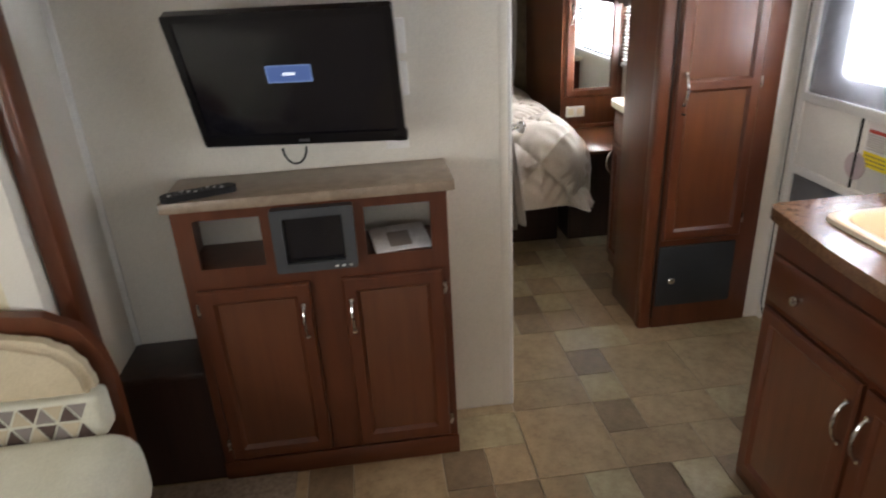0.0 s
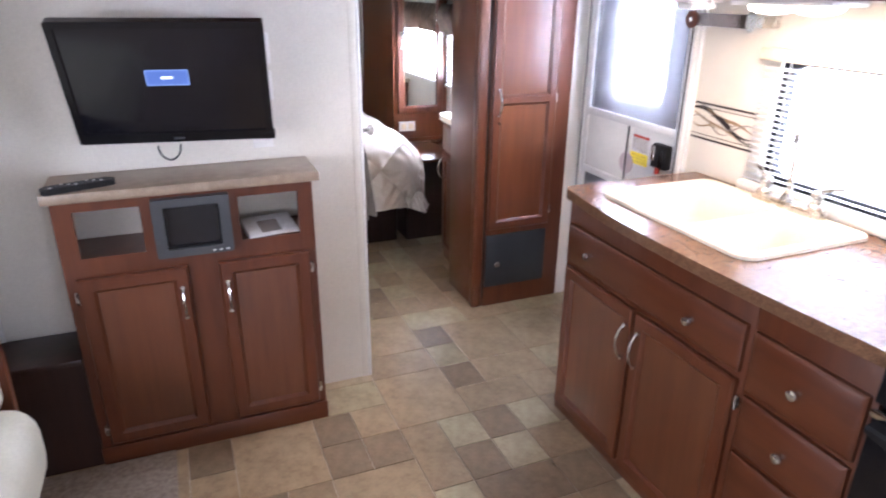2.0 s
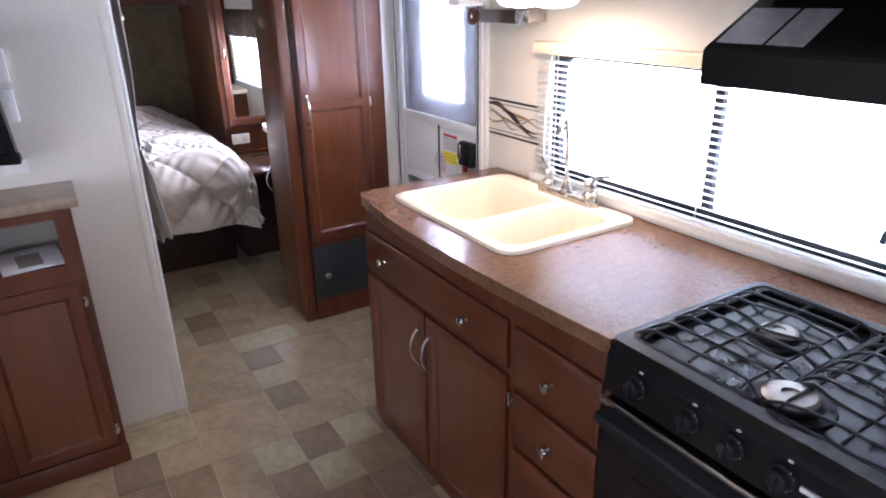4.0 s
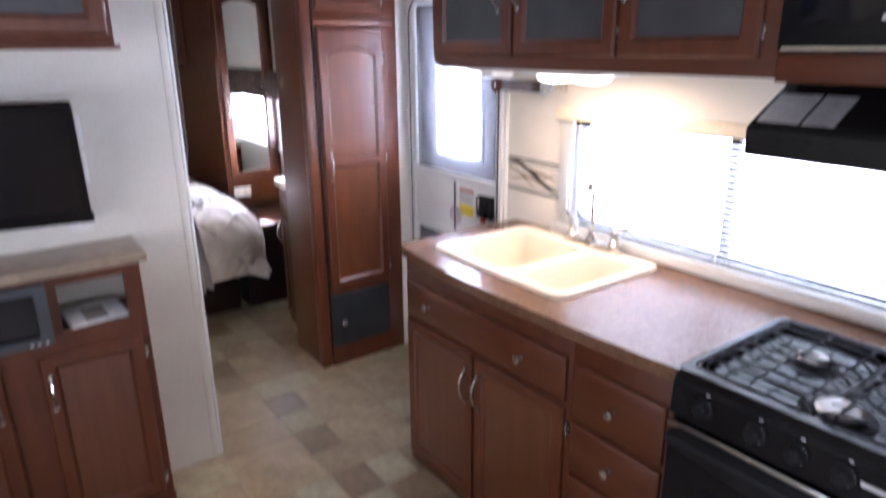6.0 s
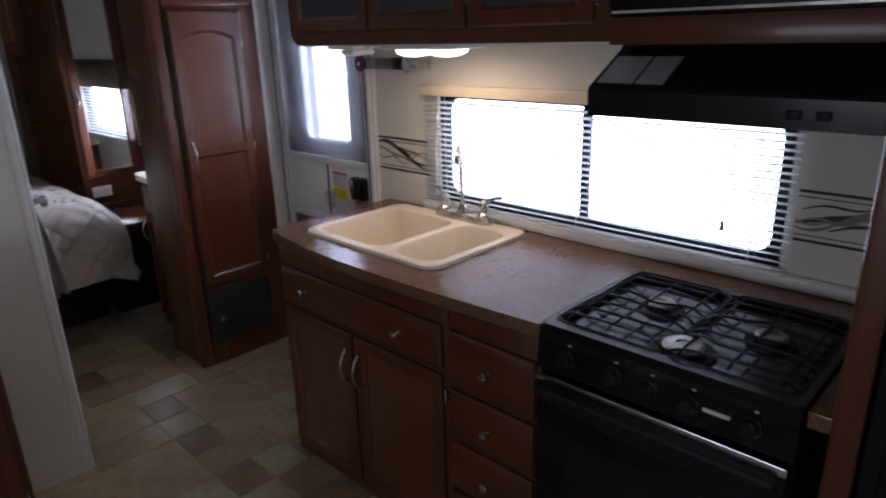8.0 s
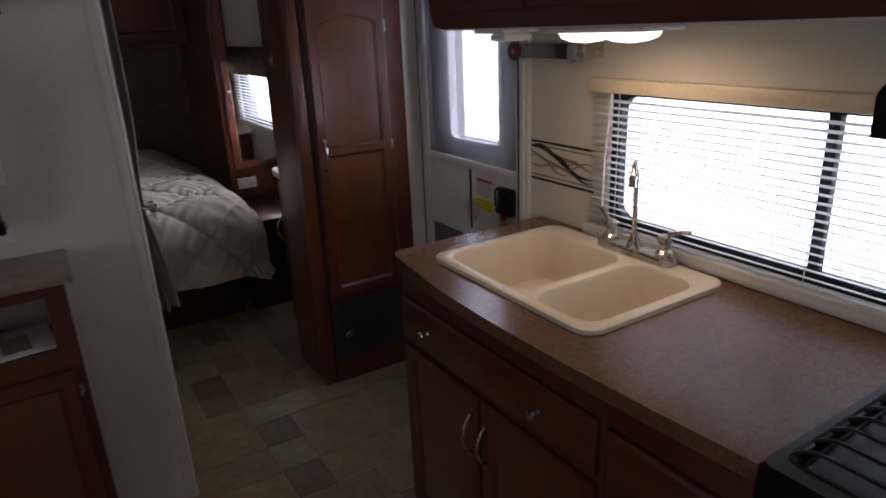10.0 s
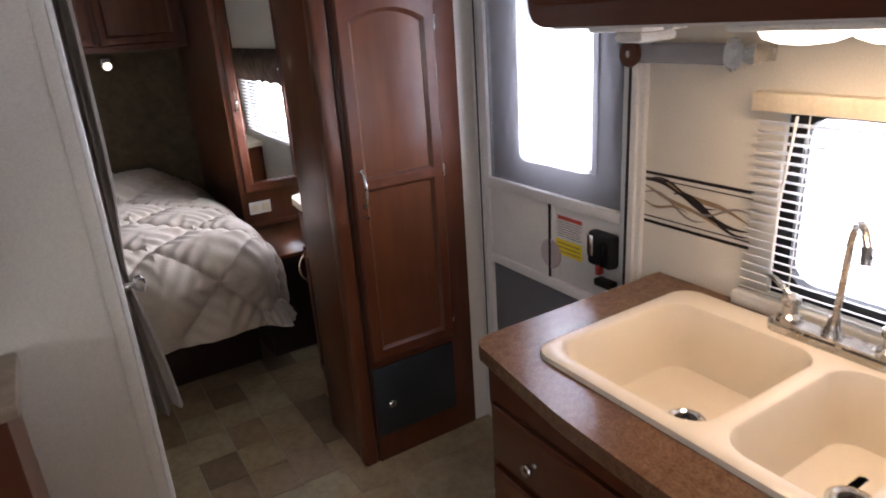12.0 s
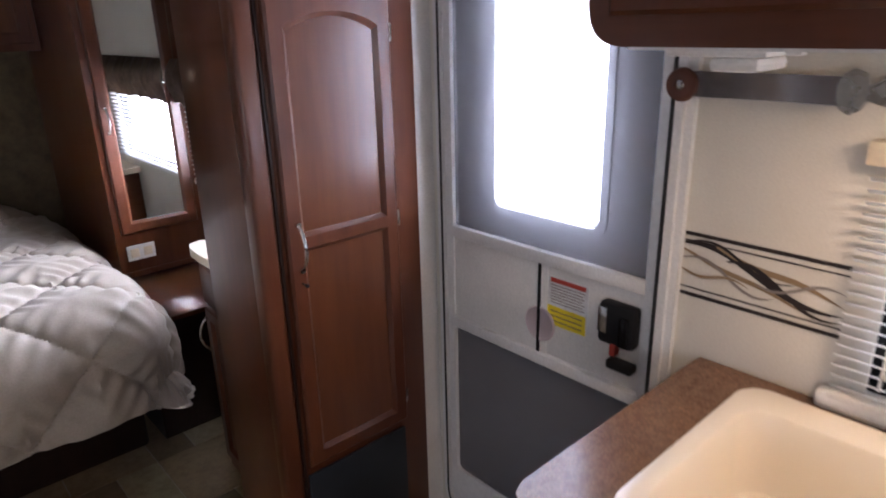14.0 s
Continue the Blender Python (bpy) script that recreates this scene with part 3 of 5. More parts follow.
part("seal", ring(B(), rounded(y0 + 0.001, y1 - 0.005, z0 - 0.002, z1 - 0.003, 0.105, 8), rounded(y0 + 0.010, y1 - 0.013, z0 + 0.006, z1 - 0.012, 0.097, 8), 0.0262, 0.0275, to), M_RUBBER, door, "dark rubber door seal")
sd = part("screen_door", ring(B(), rounded(y0 + 0.012, y1 - 0.012, z0 + 0.005, z1 - 0.012, 0.095, 8), rounded(y0 + 0.040, y1 - 0.040, z0 + 0.185, z1 - 0.042, 0.02, 8), -0.012, 0.012, to), M_WHITE, door)
for zc, h in ((1.043, 0.017), (0.751, 0.016)):
    part("rail", bx(RIGHT - 0.016, RIGHT + 0.010, y0 + 0.036, y1 - 0.036, zc - h, zc + h, bevel=0.003), M_WHITE, sd)
part("upper_screen", bx(RIGHT + 0.000, RIGHT + 0.001, y0 + 0.038, y1 - 0.038, 1.055, z1 - 0.04), M_MESH, sd, "grey insect screen")
part("lower_screen", bx(RIGHT + 0.000, RIGHT + 0.001, y0 + 0.038, y1 - 0.038, z0 + 0.18, 0.74), M_MESH, sd, "grey insect screen")
part("slide_panel", bx(RIGHT - 0.006, RIGHT - 0.002, 2.455, y1 - 0.039, 0.768, 1.025, bevel=0.001), M_PLASTIC, sd, "frosted white sliding panel")
part("fixed_panel", bx(RIGHT - 0.001, RIGHT + 0.003, y0 + 0.039, 2.49, 0.768, 1.025, bevel=0.001), M_PLASTIC, sd, "white panel beside the latch")
part("panel_edge", bx(RIGHT - 0.011, RIGHT - 0.006, 2.476, 2.484, 0.770, 1.024), M_BLACKMAT, sd)
part("finger_pull", lathe(B(), [(0.050, 0), (0.050, 0.003), (0.046, 0.005), (0.040, 0.002)], 28, toward_x(RIGHT - 0.006, 2.476, 0.853)), M_PULL, sd, "round translucent finger pull")
st = part("warning_label", bx(RIGHT - 0.0025, RIGHT - 0.001, 2.330, 2.455, 0.880, 0.997), M_PAPER, sd, "paper warning label with small print")
part("red_band", bx(RIGHT - 0.0035, RIGHT - 0.0025, 2.338, 2.447, 0.982, 0.994), M_RED, st)
for i in range(7):
    part("print_line", bx(RIGHT - 0.0032, RIGHT - 0.0025, 2.340 + 0.006 * (i % 2), 2.446, 0.973 - 0.008 * i, 0.9755 - 0.008 * i), M_GREYPRINT, st)
yl = part("yellow_label", bx(RIGHT - 0.0035, RIGHT - 0.001, 2.335, 2.458, 0.862, 0.915), M_YELLOWPRINT, sd, "bright yellow label")
for i in range(3):
    part("print_line", bx(RIGHT - 0.0045, RIGHT - 0.0035, 2.345, 2.445, 0.901 - 0.014 * i, 0.904 - 0.014 * i), M_TAUPE, yl)
lk = part("latch", bx(RIGHT - 0.040, RIGHT - 0.001, 2.180, 2.278, 0.885, 0.992, bevel=0.012), M_BLACKMAT, sd, "black plastic latch box")
part("lever", bx(RIGHT - 0.052, RIGHT - 0.040, 2.190, 2.213, 0.895, 0.970, bevel=0.005), M_BLACK, lk)
part("red_button", bx(RIGHT - 0.044, RIGHT - 0.022, 2.222, 2.238, 0.862, 0.892, bevel=0.003), M_RED, lk)
part("chrome_plate", bx(RIGHT - 0.042, RIGHT - 0.038, 2.250, 2.275, 0.915, 0.980, bevel=0.002), M_CHROME, lk)
part("lower_lever", bx(RIGHT - 0.038, RIGHT - 0.006, 2.180, 2.250, 0.822, 0.846, bevel=0.006), M_BLACKMAT, sd, "black lever under the latch")
# outer door slab with its window
od = part("outer_door", ring(B(), rounded(y0 + 0.002, y1 - 0.002, z0 + 0.002, z1 - 0.002, 0.10, 8), rounded(2.330, 2.690, 1.125, 1.79, 0.035, 8), -0.075, -0.04, to), M_GREYPLATE, door, "grey-looking inner face of the outer door")
od.data.materials[0] = M_WHITE
part("window_gasket", ring(B(), rounded(2.315, 2.705, 1.110, 1.805, 0.045, 8), rounded(2.337, 2.683, 1.132, 1.783, 0.03, 8), -0.045, -0.034, to), M_WHITE, od)
gp = part("window_pane", bx(RIGHT + 0.055, RIGHT + 0.059, 2.330, 2.690, 1.12, 1.795), M_GLASS, od)
gp.visible_shadow = False

# ---- printed wall border ----
def border(name, y0, y1, seed):
    t = thing(name, (RIGHT, (y0 + y1) / 2, 1.0), "brown and taupe printed swirl border on the wall", "wall decal")
    tt = face_x(RIGHT)
    for z, h in ((1.191, 0.008), (1.176, 0.003), (1.072, 0.003), (1.057, 0.008)):
        part("stripe", prism(B(), [(y0, z - h / 2), (y1, z - h / 2), (y1, z + h / 2), (y0, z + h / 2)], 0.0005, 0.0012, tt), M_DECOR, t)
    bands = [(0.00, 1.00, 1.138, 1.050, 0.016, 0.010, 0), (0.00, 0.80, 1.120, 1.036, 0.010, -0.012, 1), (0.22, 1.00, 1.142, 1.070, 0.012, -0.014, 1), (0.00, 0.62, 1.098, 1.050, 0.007, 0.014, 2), (0.05, 0.72, 1.145, 1.095, 0.006, 0.012, 0),
             (0.30, 1.00, 1.112, 1.036, 0.009, 0.012, 0), (0.00, 0.45, 1.070, 1.060, 0.006, -0.010, 1), (0.50, 1.00, 1.075, 1.100, 0.006, -0.010, 2)]
    for i, (f0, f1, a, b, wide, bow, tone) in enumerate(bands):
        s, e = y1 - (y1 - y0) * f0, y1 - (y1 - y0) * f1
        if seed > 5:
            a, b = b + 0.01, a - 0.005
        top, bot = [], []
        for k in range(15):
            f = k / 14
            u = s + (e - s) * f
            v = 1.053 + 0.85 * (a + (b - a) * (3 * f * f - 2 * f ** 3) + bow * math.sin(2 * math.pi * f) - 1.0)
            w = wide * math.sin(math.pi * (0.08 + 0.92 * f)) ** 0.8 + 0.0006
            top.append((u, v + w / 2))
            bot.append((u, v - w / 2))
        part("swirl", prism(B(), top + bot[::-1], 0.0004 + 0.0003 * i, 0.0008 + 0.0003 * i, tt), (M_DECOR, M_TAUPE, M_GREYPRINT)[tone], t)
    return t


border("wall_border", 1.785, 2.098, 3)
border("wall_border", 0.13, 0.402, 8)

# ---- kitchen base cabinets ----
KX = 1.668
to = face_x(KX)
base = thing("sink_base_cabinet", (KX, 1.53, 0), "cherry wood sink cabinet with two doors under one wide drawer panel", "cabinet")
part("body", bx(KX, RIGHT - 0.002, 1.105, 1.948, 0, 0.74), M_WOOD, base)
part("end_panel", bx(KX, RIGHT - 0.002, 1.949, 1.963, 0, 0.884), M_WOOD, base)
part("back_rail", bx(RIGHT - 0.03, RIGHT - 0.002, 1.105, 1.948, 0.741, 0.884), M_WOOD, base)
part("face_frame", bx(KX - 0.003, KX + 0.015, 1.100, 1.966, 0, 0.886, bevel=0.002), M_WOOD, base)
df = drawer_front(base, face_x(KX - 0.003), 1.118, 1.948, 0.668, 0.808, knobs=0, name="drawer_panel")
for y in (1.296, 1.796):
    round_knob(df, toward_x(KX - 0.022, y, 0.737))
dl = cabinet_door(base, face_x(KX - 0.003), 1.548, 1.945, 0.05, 0.645)
dr = cabinet_door(base, face_x(KX - 0.003), 1.118, 1.532, 0.05, 0.645)
pull_handle(dl, face_x(KX - 0.022), 1.568, 0.462, 0.585)
pull_handle(dr, face_x(KX - 0.022), 1.500, 0.462, 0.585)
for z in (0.11, 0.58):
    hinge(dl, face_x(KX - 0.003), 1.950, z)
    hinge(dr, face_x(KX - 0.003), 1.110, z)
drw = thing("drawer_cabinet", (KX, 0.935, 0), "cherry wood three-drawer cabinet beside the range", "cabinet")
part("body", bx(KX, RIGHT - 0.002, 0.772, 1.098, 0, 0.885), M_WOOD, drw)
part("face_frame", bx(KX - 0.003, KX + 0.015, 0.771, 1.099, 0, 0.886, bevel=0.002), M_WOOD, drw)
for v0, v1 in ((0.634, 0.805), (0.456, 0.616), (0.278, 0.438), (0.06, 0.26)):
    drawer_front(drw, face_x(KX - 0.003), 0.785, 1.088, v0, v1)

# worktop with a bowed front edge and a rounded corner, cut round the sink and the range
SX0, SX1, SY0, SY1 = 1.736, 2.245, 1.232, 1.915


def front_x(y):
    """The front edge of the worktop: nearly straight by the range, bowed out and drawn in at the door end."""
    f = (y - 0.768) / 1.25
    return KX - 0.018 - 0.030 * math.sin(math.pi * min(max(f, 0), 1)) + 0.02 * max(0, f - 0.75) * 4


def worktop():
    bm = B()
    zt, zb, r = 0.920, 0.884, 0.012
    ys = [0.770 + (2.008 - 0.770) * i / 40 for i in range(41)]

    def slab(poly):
        prism(bm, poly, -(zt - zb), 0.0, flat(zt))

    edge = [(front_x(y), y) for y in ys]
    corner = [(front_x(2.008) + 0.012, 2.028), (front_x(2.008) + 0.04, 2.040), (RIGHT - 0.03, 2.040), (RIGHT - 0.001, 2.036)]
    outer = edge + corner + [(RIGHT - 0.001, 0.770)]
    inner = rounded(SX0 + 0.02, SX1 - 0.02, SY0 + 0.02, SY1 - 0.02, 0.04, 8)
    loops = []
    for pts in (outer, inner):
        for z in (zt, zb):
            vs = [bm.verts.new((x, y, z)) for x, y in pts]
            es = [bm.edges.new((vs[i], vs[(i + 1) % len(vs)])) for i in range(len(vs))]
            loops.append((vs, es))
    for a, b in ((0, 2), (1, 3)):
        bmesh.ops.triangle_fill(bm, edges=loops[a][1] + loops[b][1], use_beauty=True)
    for a, b in ((0, 1), (2, 3)):
        p, q = loops[a][0], loops[b][0]
        for i in range(len(p)):
            bm.faces.new((p[i], p[(i + 1) % len(p)], q[(i + 1) % len(p)], q[i]))
    return bm


wt = thing("worktop", (2.0, 1.4, 0.884), "brown mottled laminate kitchen worktop with a bowed front edge", "worktop")
part("slab", worktop(), M_COUNTER, wt)
part("back_strip", bx(2.135, RIGHT - 0.001, 0.122, 0.769, 0.884, 0.919), M_COUNTER, wt)
part("side_strip", bx(KX - 0.005, 2.135, 0.122, 0.168, 0.884, 0.919, bevel=0.003), M_COUNTER, wt)
solo("backsplash_ledge", bx(RIGHT - 0.034, RIGHT - 0.001, 0.130, 1.80, 0.9205, 0.957, bevel=0.008), M_PLASTIC, "pale sill strip along the wall above the worktop", "trim", "structure")


# ---- sink and tap ----
def sink():
    s = thing("kitchen_sink", ((SX0 + SX1) / 2, (SY0 + SY1) / 2, 0.75), "cream acrylic double-bowl kitchen sink set into the worktop", "sink")
    bm = B()
    zt = 0.934
    ins = [(SX0 + 0.032, SX1 - 0.075, 1.512, SY1 - 0.032, 0.765), (SX0 + 0.032, SX1 - 0.075, SY0 + 0.032, 1.488, 0.775)]
    rim_o = rounded(SX0, SX1, SY0, SY1, 0.055, 8)
    rim_i = rounded(SX0 + 0.012, SX1 - 0.012, SY0 + 0.012, SY1 - 0.012, 0.048, 8)
    vo = [bm.verts.new((x, y, 0.921)) for x, y in rim_o]
    vm = [bm.verts.new((x, y, 0.931)) for x, y in rounded(SX0 + 0.003, SX1 - 0.003, SY0 + 0.003, SY1 - 0.003, 0.053, 8)]
    vt = [bm.verts.new((x, y, zt)) for x, y in rim_i]
    k = len(vo)
    for p, q in ((vo, vm), (vm, vt)):
        for i in range(k):
            bm.faces.new((p[i], p[(i + 1) % k], q[(i + 1) % k], q[i]))
    edges = [bm.edges.get((vt[i], vt[(i + 1) % k])) for i in range(k)]
    for a0, a1, b0, b1, zb in ins:
        rows = []
        for g, z, r in ((0.0, zt, 0.06), (0.005, zt - 0.003, 0.06), (0.009, zt - 0.012, 0.058), (0.022, zb + 0.05, 0.055), (0.034, zb + 0.016, 0.05), (0.06, zb + 0.002, 0.04), (0.09, zb, 0.03)):
            rows.append([bm.verts.new((x, y, z)) for x, y in rounded(a0 + g, a1 - g, b0 + g, b1 - g, r, 8)])
        for p, q in zip(rows, rows[1:]):
            for i in range(len(p)):
                bm.faces.new((p[i], p[(i + 1) % len(p)], q[(i + 1) % len(p)], q[i]))
        bm.faces.new(rows[-1])
        edges += [bm.edges.get((rows[0][i], rows[0][(i + 1) % len(rows[0])])) for i in range(len(rows[0]))]
    bmesh.ops.triangle_fill(bm, edges=edges, use_beauty=True)
    part("basin", bm, M_SINK, s)
    for y, z in ((1.69, 0.765), (1.35, 0.785)):
        d = part("drain", lathe(B(), [(0.042, 0.0005), (0.042, 0.004), (0.036, 0.005), (0.030, 0.001), (0.008, 0.001)], 24, Matrix.Translation((1.98, y, z))), M_CHROME, s)
        part("stopper", lathe(B(), [(0.022, 0.002), (0.024, 0.006), (0.010, 0.010), (0.004, 0.018)], 16, Matrix.Translation((1.98, y, z))), M_BLACKMAT, d)
    return s


sink()


def tap():
    t = thing("kitchen_tap", (2.21, 1.535, 0.934), "brushed nickel high-arc tap with two lever handles", "tap")
    bm = B()
    prism(bm, rounded(2.182, 2.238, 1.385, 1.665, 0.027, 6), 0.0, 0.016, flat(0.934))
    prism(bm, rounded(2.188, 2.232, 1.393, 1.657, 0.021, 6), 0.016, 0.024, flat(0.934))
    part("base_plate", bm, M_NICKEL, t)
    way = Vector((-0.80, -0.60, 0))
    pts = [Vector((2.215, 1.535, 0.955 + 0.037 * i)) + way * 0.007 * i for i in range(6)]
    for i in range(1, 11):
        a = math.pi * i / 10 * 0.80
        pts.append(pts[5] + way * (0.072 * (1 - math.cos(a))) + Vector((0, 0, 0.085 * math.sin(a))))
    sp = part("spout", tube(B(), pts, 0.0075, 12), M_NICKEL, t)
    end = Vector(pts[-1])
    part("aerator", tube(B(), [end - way * 0.006 + Vector((0, 0, 0.012)), end, end + way * 0.003 + Vector((0, 0, -0.016))], 0.0105, 12), M_NICKEL, sp)
    part("collar", lathe(B(), [(0.022, 0.956), (0.020, 0.966), (0.013, 0.978), (0.0105, 0.998)], 18, Matrix.Translation((2.215, 1.535, 0))), M_NICKEL, t)
    for y, s in ((1.425, -1), (1.625, 1)):
        h = part("valve", lathe(B(), [(0.024, 0.956), (0.024, 0.968), (0.016, 0.976), (0.015, 0.992), (0.021, 1.000), (0.020, 1.012), (0.008, 1.020)], 18, Matrix.Translation((2.212, y, 0))), M_NICKEL, t)
        lev = [(2.212, y, 1.012), (2.215, y + s * 0.02, 1.024), (2.225, y + s * 0.045, 1.034), (2.235, y + s * 0.07, 1.036)]
        part("lever", tube(B(), lev, 0.0065, 10), M_NICKEL, h)
    return t


tap()


# ---- range ----
def range_cooker():
    y0, y1, x0 = 0.172, 0.764, 1.640
    g = thing("gas_range", (1.9, 0.477, 0), "black enamel gas range with wire grates and a curved oven handle", "range")
    part("body", bx(x0 + 0.025, 2.13, y0 + 0.003, y1 - 0.003, 0.0, 0.905), M_BLACKMAT, g)
    bm = B()
    prism(bm, rounded(x0 + 0.008, 2.128, y0, y1, 0.018, 5), 0.0, 0.022, flat(0.912))
    part("cooktop", ring(B(), rounded(x0 + 0.004, 2.130, y0, y1, 0.02, 5), rounded(x0 + 0.035, 2.105, y0 + 0.028, y1 - 0.028, 0.03, 5), 0.0, 0.024, flat(0.908)), M_BLACK, g)
    bm.free()
    part("burner_tray", bx(x0 + 0.03, 2.11, y0 + 0.022, y1 - 0.022, 0.906, 0.914), M_COOKTOP, g, "glossy dark burner tray")
    # sloping control panel
    sec = [(x0 + 0.030, 0.812), (x0 - 0.006, 0.815), (x0 - 0.002, 0.895), (x0 + 0.012, 0.915), (x0 + 0.030, 0.915)]
    pan = part("control_panel", prism(B(), sec, y0, y1, lambda u, v, d: Vector((u, d, v))), M_BLACK, g)
    for y in (0.680, 0.557, 0.470, 0.380, 0.255):
        m = toward_x(x0 - 0.003, y, 0.862)
        k = part("knob", lathe(B(), [(0.023, 0), (0.023, 0.006), (0.019, 0.009), (0.017, 0.022), (0.013, 0.025)], 20, m), M_BLACKMAT, pan)
        part("grip", bx(x0 - 0.034, x0 - 0.022, y - 0.004, y + 0.004, 0.847, 0.877, bevel=0.002), M_BLACKMAT, k)
        for j in range(-2, 3):
            c, q = math.cos(0.45 * j), math.sin(0.45 * j)
            part("dash", bx(x0 - 0.0098, x0 - 0.0088, y - 0.0207 * c - 0.0012, y - 0.0207 * c + 0.0012, 0.862 + 0.0207 * q - 0.0022, 0.862 + 0.0207 * q + 0.0022), M_PAPER, k)
        part("mark", bx(x0 - 0.0065, x0 - 0.004, y - 0.012, y - 0.004, 0.896, 0.899), M_PAPER, pan)
    part("maker_mark", bx(x0 - 0.0075, x0 - 0.0035, 0.295, 0.350, 0.858, 0.866), M_PAPER, pan, "pale unreadable lettering strip")
    # oven door
    od = part("oven_door", bx(x0 - 0.012, x0 + 0.024, y0 + 0.004, y1 - 0.004, 0.235, 0.795, bevel=0.006), M_BLACK, g)
    part("trim_strip", bx(x0 - 0.020, x0 - 0.010, y0 + 0.004, y1 - 0.004, 0.786, 0.806, bevel=0.003), M_CHROME, od, "bright metal strip along the oven door")
    bm = B()
    rows = []
    for i in range(21):
        f = i / 20
        y = y0 + 0.02 + (y1 - y0 - 0.04) * f
        sag = 0.030 * math.sin(math.pi * f)
        rows.append([bm.verts.new((x, y, z)) for x, z in ((x0 - 0.013, 0.784), (x0 - 0.046, 0.782), (x0 - 0.050, 0.775), (x0 - 0.046, 0.762 - sag), (x0 - 0.030, 0.758 - sag), (x0 - 0.013, 0.765 - sag))])
    for p, q in zip(rows, rows[1:]):
        for i in range(6):
            bm.faces.new((p[i], p[(i + 1) % 6], q[(i + 1) % 6], q[i]))
    bm.faces.new(rows[0])
    bm.faces.new(rows[-1][::-1])
    part("handle", bm, M_BLACKMAT, od, "curved black oven handle")
    part("oven_glass", bx(x0 - 0.014, x0 - 0.011, y0 + 0.09, y1 - 0.09, 0.33, 0.66, bevel=0.001), M_SCREEN, od)
    part("kick_panel", bx(x0 + 0.004, x0 + 0.024, y0 + 0.004, y1 - 0.004, 0.02, 0.225, bevel=0.004), M_BLACK, g)
    # burners
    for x, y, r in ((1.935, 0.590, 0.043), (1.745, 0.447, 0.055), (1.915, 0.315, 0.043)):
        b = part("burner", lathe(B(), [(r * 1.35, 0.0), (r * 1.3, 0.006), (r * 0.95, 0.007), (r * 0.95, 0.014)], 24, Matrix.Translation((x, y, 0.914))), M_BLACKMAT, g)
        part("burner_cap", lathe(B(), [(r * 0.8, 0.014), (r * 0.85, 0.020), (r * 0.72, 0.025), (r * 0.3, 0.026), (r * 0.28, 0.022)], 24, Matrix.Translation((x, y, 0.914))), M_STEEL, b, "pale metal burner cap")
    # wire grates, two halves: long wires that bow round the burners and dip at their ends
    zg = 0.950
    burners = ((1.935, 0.590), (1.745, 0.447), (1.915, 0.315))
    for a, b in ((y0 + 0.018, 0.466), (0.472, y1 - 0.018)):
        gr = part("grate", tube(B(), [(u, v, 0.931) for u, v in rounded(x0 + 0.040, 2.100, a, b, 0.02, 4)], 0.0036, 6, True), M_IRON, g, "black wire pan grate")
        for i in range(8):
            x = x0 + 0.068 + i * (2.075 - x0 - 0.068) / 7
            pts = []
            for k in range(17):
                y = a + (b - a) * k / 16
                bow = sum(0.030 * math.exp(-((y - cy) / 0.050) ** 2) * math.exp(-((x - cx) / 0.055) ** 2) * (1 if x > cx else -1) for cx, cy in burners)
                end = min(k, 16 - k) / 2.2
                pts.append((x + bow, y, zg - 0.019 * max(0.0, 1 - end) ** 1.5))
            part("bar", tube(B(), pts, 0.0033, 6), M_IRON, gr)
        for f in (0.12, 0.5, 0.88):
            y = a + (b - a) * f
            part("cross_bar", tube(B(), [(x0 + 0.045, y, zg - 0.012), (x0 + 0.075, y, zg - 0.006), (2.07, y, zg - 0.006), (2.095, y, zg - 0.012)], 0.0033, 6), M_IRON, gr)
        for x in (x0 + 0.060, 2.080):
            for y in (a + 0.01, b - 0.01):
                part("foot", tube(B(), [(x, y, 0.915), (x, y, 0.931)], 0.005, 6), M_RUBBER, gr)
    return g


range_cooker()

# ---- fridge and its cabinet ----
fc = thing("fridge_cabinet", (1.98, 0.1, 0), "tall cherry wood end panel beside the refrigerator", "cabinet")
part("end_panel", bx(KX - 0.008, RIGHT - 0.002, 0.084, 0.118, 0, CEIL - 0.002, bevel=0.003), M_WOOD, fc)
part("stile", bx(KX - 0.026, KX - 0.008, 0.076, 0.124, 0, CEIL - 0.002, bevel=0.004), M_WOOD, fc)
part("far_panel", bx(KX - 0.008, RIGHT - 0.002, -0.66, -0.624, 0, CEIL - 0.002, bevel=0.003), M_WOOD, fc)
part("top_panel", bx(KX - 0.008, RIGHT - 0.002, -0.623, 0.073, 1.90, CEIL - 0.002), M_WOOD, fc)
fr = thing("refrigerator", (1.98, -0.26, 0), "black two-door absorption refrigerator in a wood surround", "refrigerator")
part("body", bx(KX + 0.01, RIGHT - 0.01, -0.62, 0.072, 0, 1.895), M_BLACKMAT, fr)
for a, b in ((0.25, 1.28), (1.29, 1.88)):
    d = part("door", bx(KX - 0.03, KX + 0.012, -0.615, 0.040, a, b, bevel=0.006), M_BLACK, fr)
    part("handle", bx(KX - 0.055, KX - 0.028, -0.005, 0.025, max(a + 0.05, b - 0.45), b - 0.05, bevel=0.008), M_BLACKMAT, d)

